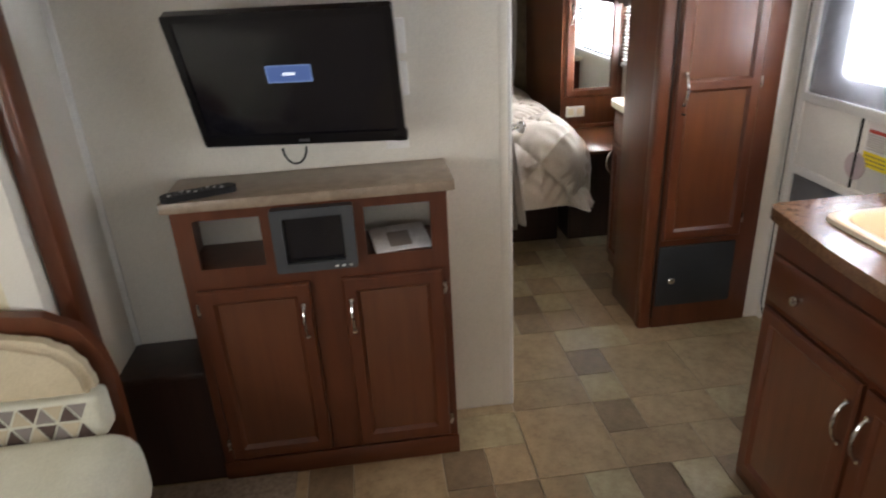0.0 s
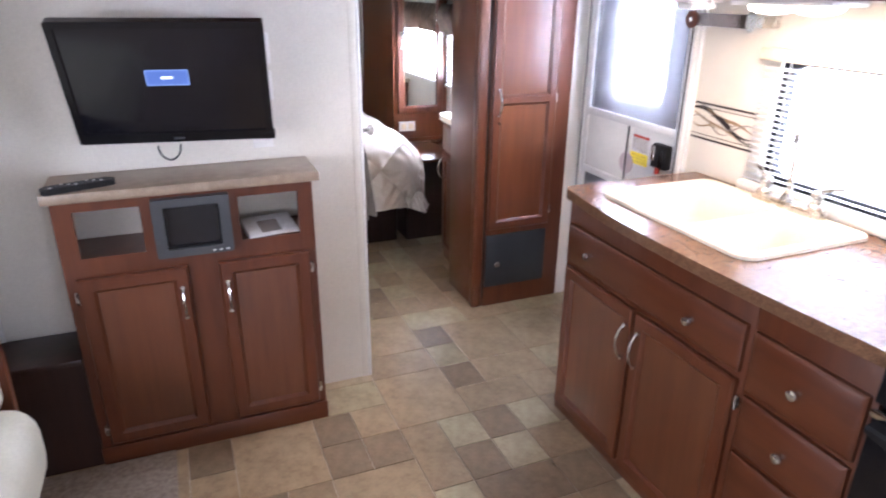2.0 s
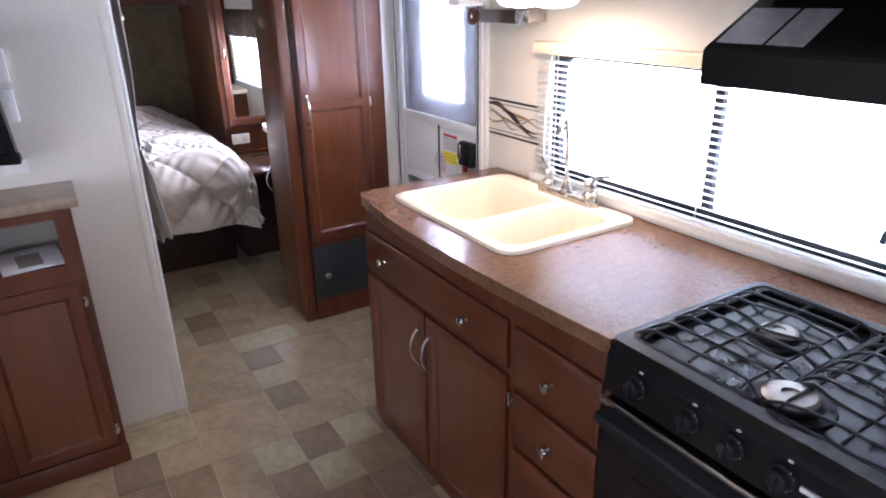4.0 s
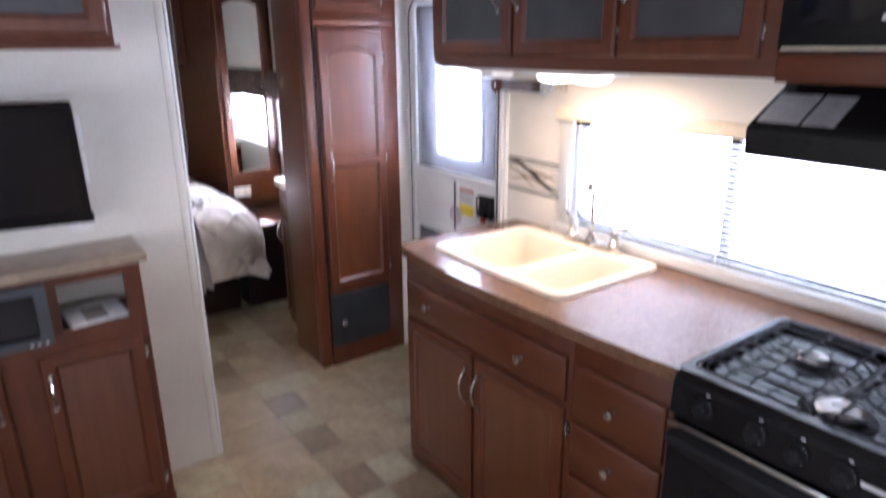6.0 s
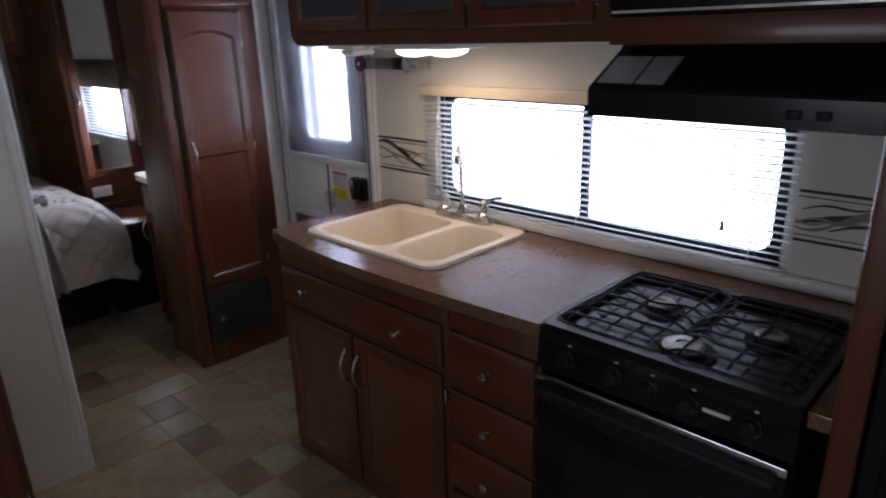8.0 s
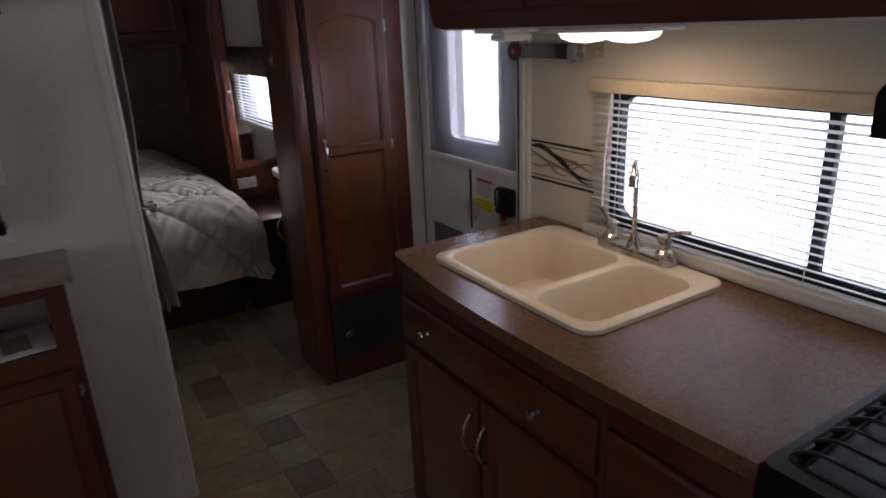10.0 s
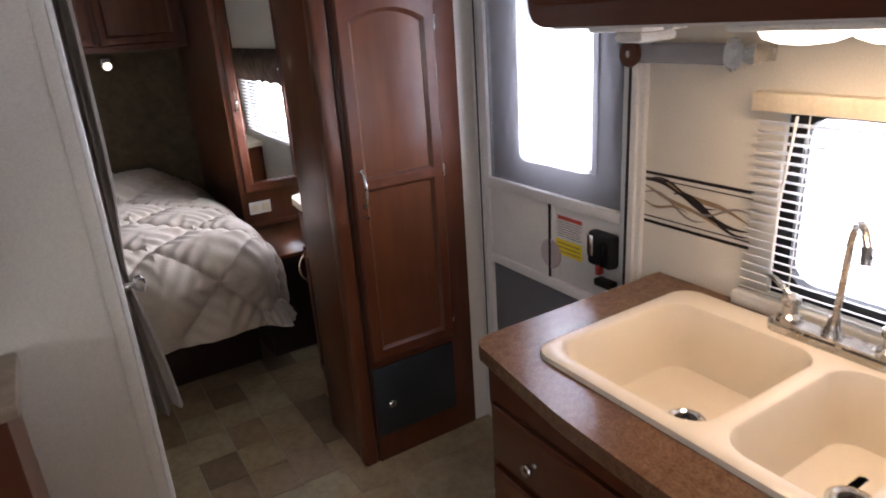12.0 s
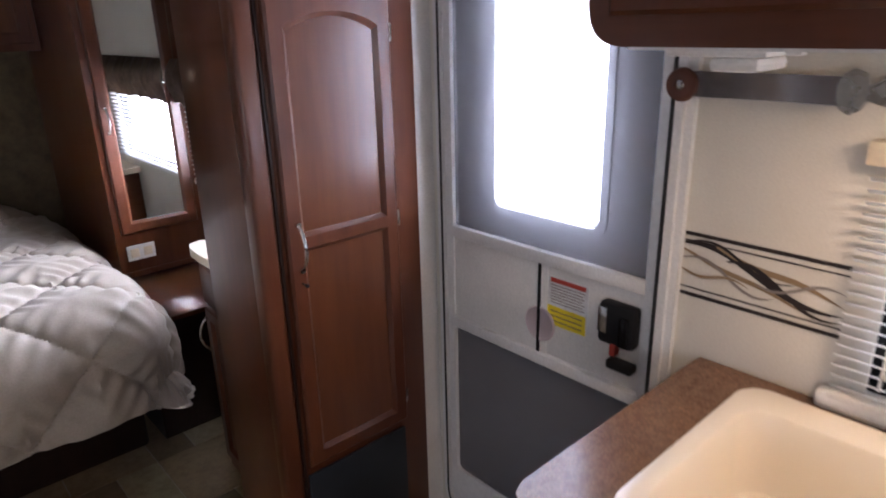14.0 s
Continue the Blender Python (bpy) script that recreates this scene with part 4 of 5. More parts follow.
# ---- wall cabinets over the counter ----
UX = 1.880
up = thing("wall_cabinet", (2.15, 1.48, 1.545), "cherry wood wall cabinet with three smoked-panel doors", "cabinet")
outline = [(0.752, 1.580), (2.020, 1.580), (2.045, 1.585), (2.063, 1.597), (2.073, 1.615), (2.076, 1.64), (2.076, CEIL - 0.002), (0.752, CEIL - 0.002)]
part("body", prism(B(), outline, RIGHT * -1 + UX + 0.002, -0.018, face_x(UX)), M_WOOD, up)
part("face_frame", prism(B(), outline, -0.018, 0.0, face_x(UX)), M_WOOD_H, up)
uf = face_x(UX)
for a, b, hu in ((1.624, 2.032, 1.672), (1.200, 1.610, 1.580), (0.790, 1.186, 1.166)):
    d = cabinet_door(up, uf, a, b, 1.622, 2.085, arched=True, insert=M_SMOKE)
    pull_handle(d, face_x(UX - 0.019), hu, 1.765, 1.885)
    hs = b - 0.004 if hu < (a + b) / 2 else a + 0.004
    for z in (1.68, 2.02):
        hinge(d, uf, hs, z)
solo("cabinet_valance_light_strip", bx(UX + 0.02, RIGHT - 0.01, 0.76, 2.02, 1.575, 1.5795), M_PLASTIC, "white underside panel of the wall cabinet", "trim", "structure")

mw = thing("microwave", (2.1, 0.475, 1.635), "black built-in microwave oven above the range hood", "microwave")
part("body", bx(UX + 0.02, RIGHT - 0.01, 0.172, 0.748, 1.635, 2.035), M_BLACKMAT, mw)
md = part("door", bx(UX - 0.02, UX + 0.02, 0.290, 0.748, 1.637, 2.033, bevel=0.008), M_BLACK, mw)
part("window", bx(UX - 0.0225, UX - 0.0195, 0.33, 0.705, 1.695, 1.975, bevel=0.001), M_SCREEN, md)
part("maker_mark", bx(UX - 0.0245, UX - 0.0225, 0.485, 0.545, 1.697, 1.707), M_PAPER, md, "small pale lettering strip")
mp = part("control_panel", bx(UX - 0.02, UX + 0.02, 0.172, 0.288, 1.637, 2.033, bevel=0.006), M_BLACK, mw)
for i in range(4):
    for j in range(3):
        part("button", bx(UX - 0.0235, UX - 0.019, 0.186 + 0.033 * j, 0.210 + 0.033 * j, 1.695 + 0.05 * i, 1.717 + 0.05 * i, bevel=0.001), M_PAPER if i == 0 else M_GREYPLATE, mp)
part("handle", bx(UX - 0.046, UX - 0.021, 0.302, 0.318, 1.715, 1.975, bevel=0.006), M_BLACKMAT, md)
part("grille", bx(UX - 0.022, UX - 0.018, 0.19, 0.735, 1.641, 1.647), M_CHROME, mw)
ml = thing("microwave_shelf", (2.1, 0.475, 1.545), "cherry wood rail and panel around the microwave", "cabinet")
part("rail", bx(UX - 0.002, RIGHT - 0.002, 0.126, 0.750, 1.572, 1.633, bevel=0.002), M_WOOD_H, ml)
part("top_rail", bx(UX - 0.002, RIGHT - 0.002, 0.126, 0.750, 2.037, CEIL - 0.002, bevel=0.002), M_WOOD_H, ml)

# range hood: thin lip and sloping top
hd = thing("range_hood", (2.1, 0.475, 1.41), "black range hood with a sloping top and two switches", "range hood")
sec = [(1.842, 1.410), (RIGHT - 0.003, 1.402), (RIGHT - 0.003, 1.570), (2.00, 1.570), (1.985, 1.556), (1.846, 1.478), (1.840, 1.470)]
part("canopy", prism(B(), sec, 0.160, 0.779, lambda u, v, d: Vector((u, d, v))), M_BLACK, hd)
for y in (0.315, 0.262):
    part("switch", bx(1.832, 1.844, y - 0.013, y + 0.013, 1.430, 1.448, bevel=0.002), M_BLACKMAT, hd)
sl = Vector((0.139, 0, 0.078)).normalized()
for a, b, mat in ((0.675, 0.768, M_GREYLABEL), (0.60, 0.668, M_GREYLABEL)):
    pts = [Vector((1.860, a, 1.4862)), Vector((1.860, b, 1.4862)), Vector((1.860, b, 1.4862)) + sl * 0.115, Vector((1.860, a, 1.4862)) + sl * 0.115]
    bm = B()
    lo = [bm.verts.new(p) for p in pts]
    hi = [bm.verts.new(p + Vector((-0.0004, 0, 0.0008))) for p in pts]
    bm.faces.new(lo)
    bm.faces.new(hi[::-1])
    for i in range(4):
        bm.faces.new((lo[i], lo[(i + 1) % 4], hi[(i + 1) % 4], hi[i]))
    part("paper_label", bm, mat, hd, "pale instruction label stuck on the slope", smooth=False)

# under-cabinet lamps
ul = thing("under_cabinet_light", (2.005, 1.47, 1.53), "white twin-lens lamp, lit, under the wall cabinet", "light")
part("housing", bx(1.935, 2.075, 1.30, 1.64, 1.562, 1.5745, bevel=0.006), M_PLASTIC, ul)
for y in (1.397, 1.543):
    bm = lathe(B(), [(0.004, 0.0), (0.040, 0.004), (0.062, 0.012), (0.070, 0.026)], 28, Matrix.Translation((2.005, y, 1.537)) @ Matrix.Diagonal((0.92, 1.05, 1, 1)))
    part("lens", bm, M_LAMPLENS, ul, "glowing warm lens")
l1 = bpy.data.lights.new("under_cabinet_glow", "AREA")
l1.shape, l1.size, l1.size_y, l1.energy, l1.color = "RECTANGLE", 0.12, 0.3, 4.2, (1, 0.69, 0.39)
new("under_cabinet_glow", l1).matrix_world = look((2.005, 1.47, 1.53), (2.005, 1.47, 0.9))
ul2 = thing("under_cabinet_light", (2.08, 1.96, 1.535), "small white lamp, unlit, under the cabinet's end", "light")
part("housing", bx(1.99, 2.13, 1.86, 2.01, 1.562, 1.5745, bevel=0.005), M_PLASTIC, ul2)
part("lens", bx(2.005, 2.115, 1.875, 1.95, 1.540, 1.562, bevel=0.010), M_PLASTIC, ul2)
part("switch", bx(2.05, 2.07, 1.836, 1.859, 1.563, 1.573, bevel=0.002), M_PLASTIC, ul2)

# paper towel holder: two wood ends and a sprung steel band
ph = thing("towel_holder", (2.24, 1.94, 1.465), "wall towel holder with wooden ends and a bent steel band", "towel holder")
kn = part("end_disc", lathe(B(), [(0.030, 0), (0.032, 0.004), (0.030, 0.010), (0.020, 0.013), (0.010, 0.011)], 24, toward_x(2.222, 2.098, 1.499)), M_WOOD, ph, "turned wooden end disc")
part("screw", lathe(B(), [(0.009, 0.011), (0.009, 0.014), (0.004, 0.016)], 14, toward_x(2.222, 2.098, 1.499)), M_CHROME, kn)
part("bracket", bx(2.222, RIGHT - 0.001, 2.091, 2.105, 1.478, 1.520, bevel=0.004), M_WOOD_H, ph)
part("end_plate", prism(B(), [(1.794, 1.531), (1.812, 1.538), (1.826, 1.530), (1.833, 1.512), (1.833, 1.490), (1.826, 1.474), (1.812, 1.466), (1.797, 1.474), (1.789, 1.490), (1.772, 1.484), (1.762, 1.482), (1.762, 1.524), (1.772, 1.520), (1.789, 1.512)], 0.0, 0.004, face_x(2.214)), M_NICKEL, ph, "keyhole-shaped metal end plate")
part("bracket", bx(2.2145, RIGHT - 0.001, 1.764, 1.776, 1.484, 1.522, bevel=0.002), M_NICKEL, ph)
bm = B()
rows = []
for i in range(19):
    f = i / 18
    y = 1.800 + 0.285 * f
    x = 2.218 + 0.012 * math.sin(math.pi * f)
    rows.append([bm.verts.new((x, y, z)) for z in (1.478, 1.524)])
for p, q in zip(rows, rows[1:]):
    bm.faces.new((p[0], q[0], q[1], p[1]))
bmesh.ops.solidify(bm, geom=bm.faces[:], thickness=0.0015)
part("band", bm, M_BAND, ph, "bent steel band")

# ---- wardrobe ----
WX0, WX1, WY0, WY1 = 1.710, 2.225, 2.885, 3.24
wd = thing("wardrobe", (1.96, 3.2, 0), "tall cherry wood wardrobe with arched-panel doors", "wardrobe")
part("body", bx(WX0 + 0.01, WX1, WY0 + 0.012, WY1, 0, CEIL - 0.003, bevel=0.003), M_WOOD, wd)
part("corner_post", bx(WX0, WX0 + 0.056, WY0, WY0 + 0.055, 0, CEIL - 0.004, bevel=0.012, seg=3), M_WOOD, wd, "rounded corner post")
part("bead", bx(WX0 + 0.056, WX0 + 0.066, WY0 + 0.002, WY0 + 0.02, 0.05, CEIL - 0.01, bevel=0.004), M_DARKWOOD, wd)
part("face_frame", bx(WX0 + 0.066, WX1, WY0 + 0.004, WY0 + 0.02, 0, CEIL - 0.004, bevel=0.002), M_WOOD, wd)
part("mid_moulding", bx(WX0 + 0.058, WX1 - 0.02, WY0 - 0.010, WY0 + 0.006, 1.758, 1.790, bevel=0.006), M_WOOD_H, wd)
fy = face_y(WY0 + 0.003)
big = cabinet_door(wd, fy, 1.783, 2.135, 0.440, 1.740, arched=True, split=1.100, top_rail=0.098)
sm = cabinet_door(wd, fy, 1.783, 2.135, 1.822, 2.130, arched=True)
pull_handle(big, face_y(WY0 - 0.016), 1.812, 1.032, 1.152)
pull_handle(sm, face_y(WY0 - 0.016), 1.812, 1.885, 1.995)
for z in (0.52, 1.10, 1.60):
    hinge(big, fy, 2.140, z)
for z in (1.87, 2.08):
    hinge(sm, fy, 2.140, z)
round_knob(big, toward_y(1.812, WY0 - 0.016, 0.995), 0.005, M_BLACKMAT, "small dark latch")
vp = part("access_panel", bx(1.778, 2.130, WY0 - 0.006, WY0 + 0.006, 0.115, 0.408, bevel=0.003), M_VENT, wd, "dark access panel with a keyed lock")
lk = part("lock", lathe(B(), [(0.016, 0), (0.016, 0.003), (0.013, 0.006), (0.004, 0.0065)], 18, toward_y(1.846, WY0 - 0.006, 0.240)), M_CHROME, vp)
part("slot", bx(1.8445, 1.8475, WY0 - 0.0135, WY0 - 0.012, 0.231, 0.249), M_BLACKMAT, lk)
solo("trim_door_side", bx(2.227, RIGHT - 0.001, 2.895, 2.925, 0, 1.97), M_PLASTIC, "white filler strip beside the entry door", "trim", "structure")
solo("trim_door_head", bx(2.26, RIGHT - 0.001, 2.078, 2.89, 1.925, 2.015, bevel=0.004), M_DARKWOOD, "dark wood strip above the entry door", "trim", "structure")

# ---- bedroom ----
dz = thing("dresser", (2.05, 3.46, 0), "cherry dresser with a pale rounded top behind the wardrobe", "dresser")
part("body", prism(B(), [(1.83, 3.243), (1.83, 3.34), (1.848, 3.64), (BX - 0.002, 3.58), (BX - 0.002, 3.243)], 0.0, 0.879, flat(0)), M_WOOD, dz)
ang = lambda u, v, d: Vector((1.83, 3.34, v)) + Vector((0.06, 0.998, 0)) * u + Vector((-0.998, 0.06, 0)) * d
df = drawer_front(dz, ang, 0.02, 0.285, 0.705, 0.855, knobs=0)
dd = cabinet_door(dz, ang, 0.02, 0.285, 0.06, 0.685)
pull_handle(dd, lambda u, v, d: ang(u, v, d + 0.019), 0.26, 0.53, 0.65)
part("top", prism(B(), [(1.805, 3.243), (1.805, 3.54), (1.812, 3.63), (1.83, 3.675), (1.87, 3.69), (1.92, 3.67), (BX - 0.002, 3.62), (BX - 0.002, 3.243)], 0.0, 0.030, flat(0.88)), M_CREAM, dz, "pale laminate top")

ns = thing("nightstand", (1.88, 4.0, 0), "cherry wood bedside shelf under the mirrored cupboard", "nightstand")
part("top", bx(1.70, BX - 0.002, 3.875, 4.425, 0.555, 0.575, bevel=0.004), M_PANEL, ns)
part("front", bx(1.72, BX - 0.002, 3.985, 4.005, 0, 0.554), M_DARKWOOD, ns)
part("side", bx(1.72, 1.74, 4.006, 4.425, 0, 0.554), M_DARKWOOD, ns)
MY = 4.43
mc = thing("mirror_cupboard", (1.9, 4.7, 0.555), "tall cherry bedside cupboard with an arched mirror door", "cupboard")
part("body", bx(1.792, BX - 0.004, MY + 0.02, FRONT - 0.002, 0, 2.035), M_WOOD, mc)
part("face_frame", bx(1.788, BX - 0.003, MY + 0.003, MY + 0.022, 0.576, 2.037, bevel=0.002), M_WOOD, mc)
md = cabinet_door(mc, face_y(MY + 0.004), 1.815, 2.155, 0.775, 2.010, arched=True, insert=M_MIRROR, stile=0.055)
pull_handle(md, face_y(MY - 0.015), 1.84, 1.22, 1.32)
ot = thing("wall_outlet", (1.884, MY, 0.65), "white double power outlet on the cupboard base", "outlet")
part("plate", bx(1.824, 1.944, MY - 0.006, MY + 0.0025, 0.651, 0.719, bevel=0.003), M_PLASTIC, ot)
for x in (1.856, 1.912):
    part("socket", bx(x - 0.018, x + 0.018, MY - 0.008, MY - 0.005, 0.665, 0.705, bevel=0.004), M_CREAM, ot)
part("base_bead", bx(1.791, BX - 0.005, MY - 0.006, MY + 0.0025, 0.577, 0.600, bevel=0.003), M_WOOD_H, mc)
oc = thing("overhead_cupboard", (0.9, 5.35, 1.55), "dark cherry cupboards above the bed head", "cupboard")
part("body", bx(LEFT + 0.002, 1.786, 5.02, FRONT - 0.002, 1.545, 2.06), M_WOOD, oc)
for a in (-0.02, 0.43, 0.88, 1.33):
    cabinet_door(oc, face_y(5.02), a, a + 0.43, 1.575, 2.03)
rl = thing("reading_light", (1.37, FRONT - 0.04, 1.47), "small white reading lamp, lit, on the headboard wall", "lamp")
part("base", bx(1.345, 1.395, FRONT - 0.03, FRONT - 0.001, 1.455, 1.505, bevel=0.006), M_PLASTIC, rl)
part("head", lathe(B(), [(0.012, 0), (0.020, 0.01), (0.030, 0.05), (0.028, 0.052)], 18, Matrix.Translation((1.37, FRONT - 0.028, 1.485)) @ Matrix.Rotation(radians(115), 4, "X")), M_PLASTIC, rl)
part("bulb", lathe(B(), [(0.024, 0.047), (0.020, 0.054), (0.008, 0.058)], 16, Matrix.Translation((1.37, FRONT - 0.028, 1.485)) @ Matrix.Rotation(radians(115), 4, "X")), M_LAMPLENS, rl, "small glowing bulb")
cl = thing("ceiling_light", (1.55, 3.30, 2.10), "round white ceiling lamp, unlit, over the bed's foot", "light")
part("dish", lathe(B(), [(0.02, -0.028), (0.06, -0.022), (0.085, -0.012), (0.09, -0.001)], 28, Matrix.Translation((1.55, 3.30, CEIL))), M_PLASTIC, cl)
part("ring", lathe(B(), [(0.096, -0.012), (0.10, -0.006), (0.10, -0.001)], 28, Matrix.Translation((1.55, 3.30, CEIL))), M_NICKEL, cl)
dt = thing("smoke_alarm", (2.01, 4.52, 2.037), "white plastic alarm on top of the mirrored cupboard", "alarm")
part("case", bx(1.95, 2.07, 4.48, 4.56, 2.0375, 2.080, bevel=0.010), M_PLASTIC, dt)
part("grille", bx(1.965, 2.055, 4.477, 4.481, 2.049, 2.069, bevel=0.001), M_CREAM, dt)

bed = thing("bed", (1.0, 4.6, 0), "island bed with a taupe quilted comforter over a dark base", "bed")
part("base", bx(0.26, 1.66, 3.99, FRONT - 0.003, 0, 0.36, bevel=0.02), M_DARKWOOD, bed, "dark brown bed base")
part("mattress", bx(0.22, 1.66, 3.84, FRONT - 0.004, 0.36, 0.64, bevel=0.08, seg=4), M_PLASTIC, bed)


def comforter():
    """A quilt that lies over the bed and falls over its foot and sides with folds and stitched diamonds."""
    R = 0.15
    x0, x1, y0, y1, zt = 0.16 + R, 1.745 - R, 3.70 + R, FRONT - 0.06, 0.725
    bm = B()
    nu, nv = 220, 240
    grid = []
    drop = 0.50
    for j in range(nv + 1):
        row = []
        for i in range(nu + 1):
            # cloth coordinates: the flat top and the falls beyond it
            s = -drop + (x1 - x0 + 2 * drop) * i / nu
            t = -drop + (y1 - y0 + drop) * j / nv
            px = min(max(s, 0), x1 - x0)
            py = max(t, 0)
            ox, oy = s - px, t - py
            d = math.hypot(ox, oy)
            lim = drop * (0.92 + 0.15 * (min(abs(ox), abs(oy)) / drop))
            if d > 1e-6:
                nx, ny = ox / d, oy / d
            else:
                nx = ny = 0.0
            dd = min(d, lim)
            arc = R * math.pi / 2
            if dd < arc:
                a = dd / R
                out, down = R * math.sin(a), R * (1 - math.cos(a))
            else:
                out, down = R + 0.10 * (dd - arc), R + (dd - arc)
            # stitched diamonds, puffed between the seams
            a, b = (s + t) / 0.46, (s - t) / 0.46
            qa, qb = abs(a - round(a)) * 0.325, abs(b - round(b)) * 0.325
            q = min(qa, qb)
            along = (s - t) if qa < qb else (s + t)
            puff = 0.014 * (1 - math.exp(-q / 0.008)) + 0.026 * (1 - math.exp(-q / 0.08)) + 0.0085 * math.sin(along * 66 + 4 * noise.noise(Vector((s * 5, t * 5, 2)))) * math.exp(-q / 0.075) * (1 - math.exp(-q / 0.010))
            p = Vector((s, t, 0.3))
            wr = 0.0045 * noise.noise(Vector((s * 13, t * 6, 1))) + 0.0012 * noise.noise(p * 26) + 0.014 * noise.noise(p * 2.5)
            fold = 0.006 * math.sin((s - t) * 13 + 3 * noise.noise(p * 2)) * min(1, dd / 0.25)
            h = puff + wr
            k = min(1, dd / arc)
            crown = 0.045 * math.sin(math.pi * min(max(s / (x1 - x0), 0), 1)) * min(1, max(t + 0.1, 0) * 1.6)
            crown += 0.07 * max(0.0, min(1.0, (t - 0.95) / 0.30)) * min(1, max(0, s + 0.05) * 6) * min(1, max(0, x1 - x0 + 0.05 - s) * 6)
            x = x0 + px + nx * (out + (1.1 * h + fold) * k)
            y = y0 + py + ny * (out + (1.1 * h + fold) * k)
            z = zt - down + h * (1 - k) + crown
            if d > lim:
                z += 0.006 * noise.noise(p * 9)
            row.append(bm.verts.new((x, y, max(z, 0.20))))
        grid.append(row)
    for p, q in zip(grid, grid[1:]):
        for i in range(nu):
            bm.faces.new((p[i], p[i + 1], q[i + 1], q[i]))
    return bm


part("comforter", comforter(), M_QUILT, bed, "taupe satin comforter stitched in diamonds")

# grey curtain gathered at the partition's end and held by a metal tie-back
def curtain():
    bm = B()
    rows = []
    for k in range(29):
        g = k / 28
        z = 0.70 + 1.40 * g
        tie = math.exp(-((z - 1.10) / 0.16) ** 2)
        low = max(0.0, (1.05 - z) / 0.35)
        wide = 0.135 - 0.075 * tie
        left = 0.935 + 0.055 * tie
        row = []
        for i in range(57):
            f = i / 56
            deep = (0.024 - 0.011 * tie) * math.sin(f * 31 + 1.3 * math.sin(3 * g))
            row.append(bm.verts.new((left + wide * f + 0.032 * low * f, TVWALL + 0.105 + deep + 0.010 * math.sin(f * 9 + 4 * g), z + 0.006 * math.sin(f * 14) * low)))
        rows.append(row)
    for p, q in zip(rows, rows[1:]):
        for i in range(56):
            bm.faces.new((p[i], p[i + 1], q[i + 1], q[i]))
    bmesh.ops.solidify(bm, geom=bm.faces[:], thickness=0.003)
    return bm


cu = thing("bedroom_curtain", (1.0, 2.57, 0.7), "grey-taupe privacy curtain gathered behind the partition's end", "curtain")
part("cloth", curtain(), M_CURTAIN, cu)
part("rod", tube(B(), [(0.90, TVWALL + 0.105, 2.112), (1.700, TVWALL + 0.105, 2.112)], 0.008, 8), M_NICKEL, cu)
kn = thing("tie_back_knob", (1.035, 2.50, 1.06), "brushed metal tie-back knob on the partition's end", "knob")
part("stem", lathe(B(), [(0.013, 0), (0.010, 0.004), (0.008, 0.02), (0.018, 0.026), (0.021, 0.040), (0.012, 0.046)], 18, Matrix.Translation((1.029, 2.487, 1.085)) @ Matrix.Rotation(radians(90), 4, "Y")), M_NICKEL, kn)

# ---- television cabinet ----
CX0, CX1, CY = -0.022, 0.777, 2.238
tc = thing("tv_cabinet", (0.37, 2.33, 0), "cherry wood media cabinet with open cubbies and two doors", "cabinet")
zo0, zo1 = 0.790, 0.945
bm = B()
box(bm, CX0, CX1, CY + 0.019, TVWALL - 0.001, 0, 0.755)
part("body", bm, M_WOOD, tc)
for a, b in ((CX0, CX0 + 0.018), (0.228, 0.262), (0.490, 0.524), (CX1 - 0.018, CX1)):
    part("upright", bx(a, b, CY + 0.019, TVWALL - 0.012, 0.756, 0.978), M_WOOD, tc)
part("cubby_floor", bx(CX0 + 0.018, CX1 - 0.018, CY + 0.02, TVWALL - 0.002, 0.756, 0.784), M_WOOD, tc)
part("cubby_back", bx(CX0 + 0.018, CX1 - 0.018, TVWALL - 0.010, TVWALL - 0.003, 0.785, 0.977), M_WALL, tc, "pale back seen in the cubbies")
fr = B()
for a, b, c, d in ((CX0, 0.035, 0, 0.979), (0.725, CX1, 0, 0.979), (0.345, 0.445, 0.105, 0.722), (0.035, 0.725, 0, 0.105), (0.035, 0.725, 0.722, zo0), (0.035, 0.725, zo1, 0.979), (0.225, 0.265, zo0, zo1), (0.487, 0.527, zo0, zo1)):
    box(fr, a, b, CY, CY + 0.0185, c, d)
part("face_frame", fr, M_WOOD, tc)
part("plinth", bx(CX0 - 0.004, CX1 + 0.004, CY - 0.010, CY - 0.0005, 0, 0.075, bevel=0.003), M_WOOD_H, tc)
part("top", bx(CX0 - 0.02, CX1 + 0.025, CY - 0.022, TVWALL - 0.002, 0.979, 1.012, bevel=0.005), M_TANTOP, tc, "tan mottled laminate top")
tf = face_y(CY)
d1 = cabinet_door(tc, tf, 0.010, 0.343, 0.088, 0.725)
d2 = cabinet_door(tc, tf, 0.440, 0.752, 0.088, 0.725)
pull_handle(d1, face_y(CY - 0.019), 0.318, 0.545, 0.655)
pull_handle(d2, face_y(CY - 0.019), 0.464, 0.545, 0.655)
for z in (0.15, 0.66):
    hinge(d1, tf, 0.005, z)
    hinge(d2, tf, 0.757, z)

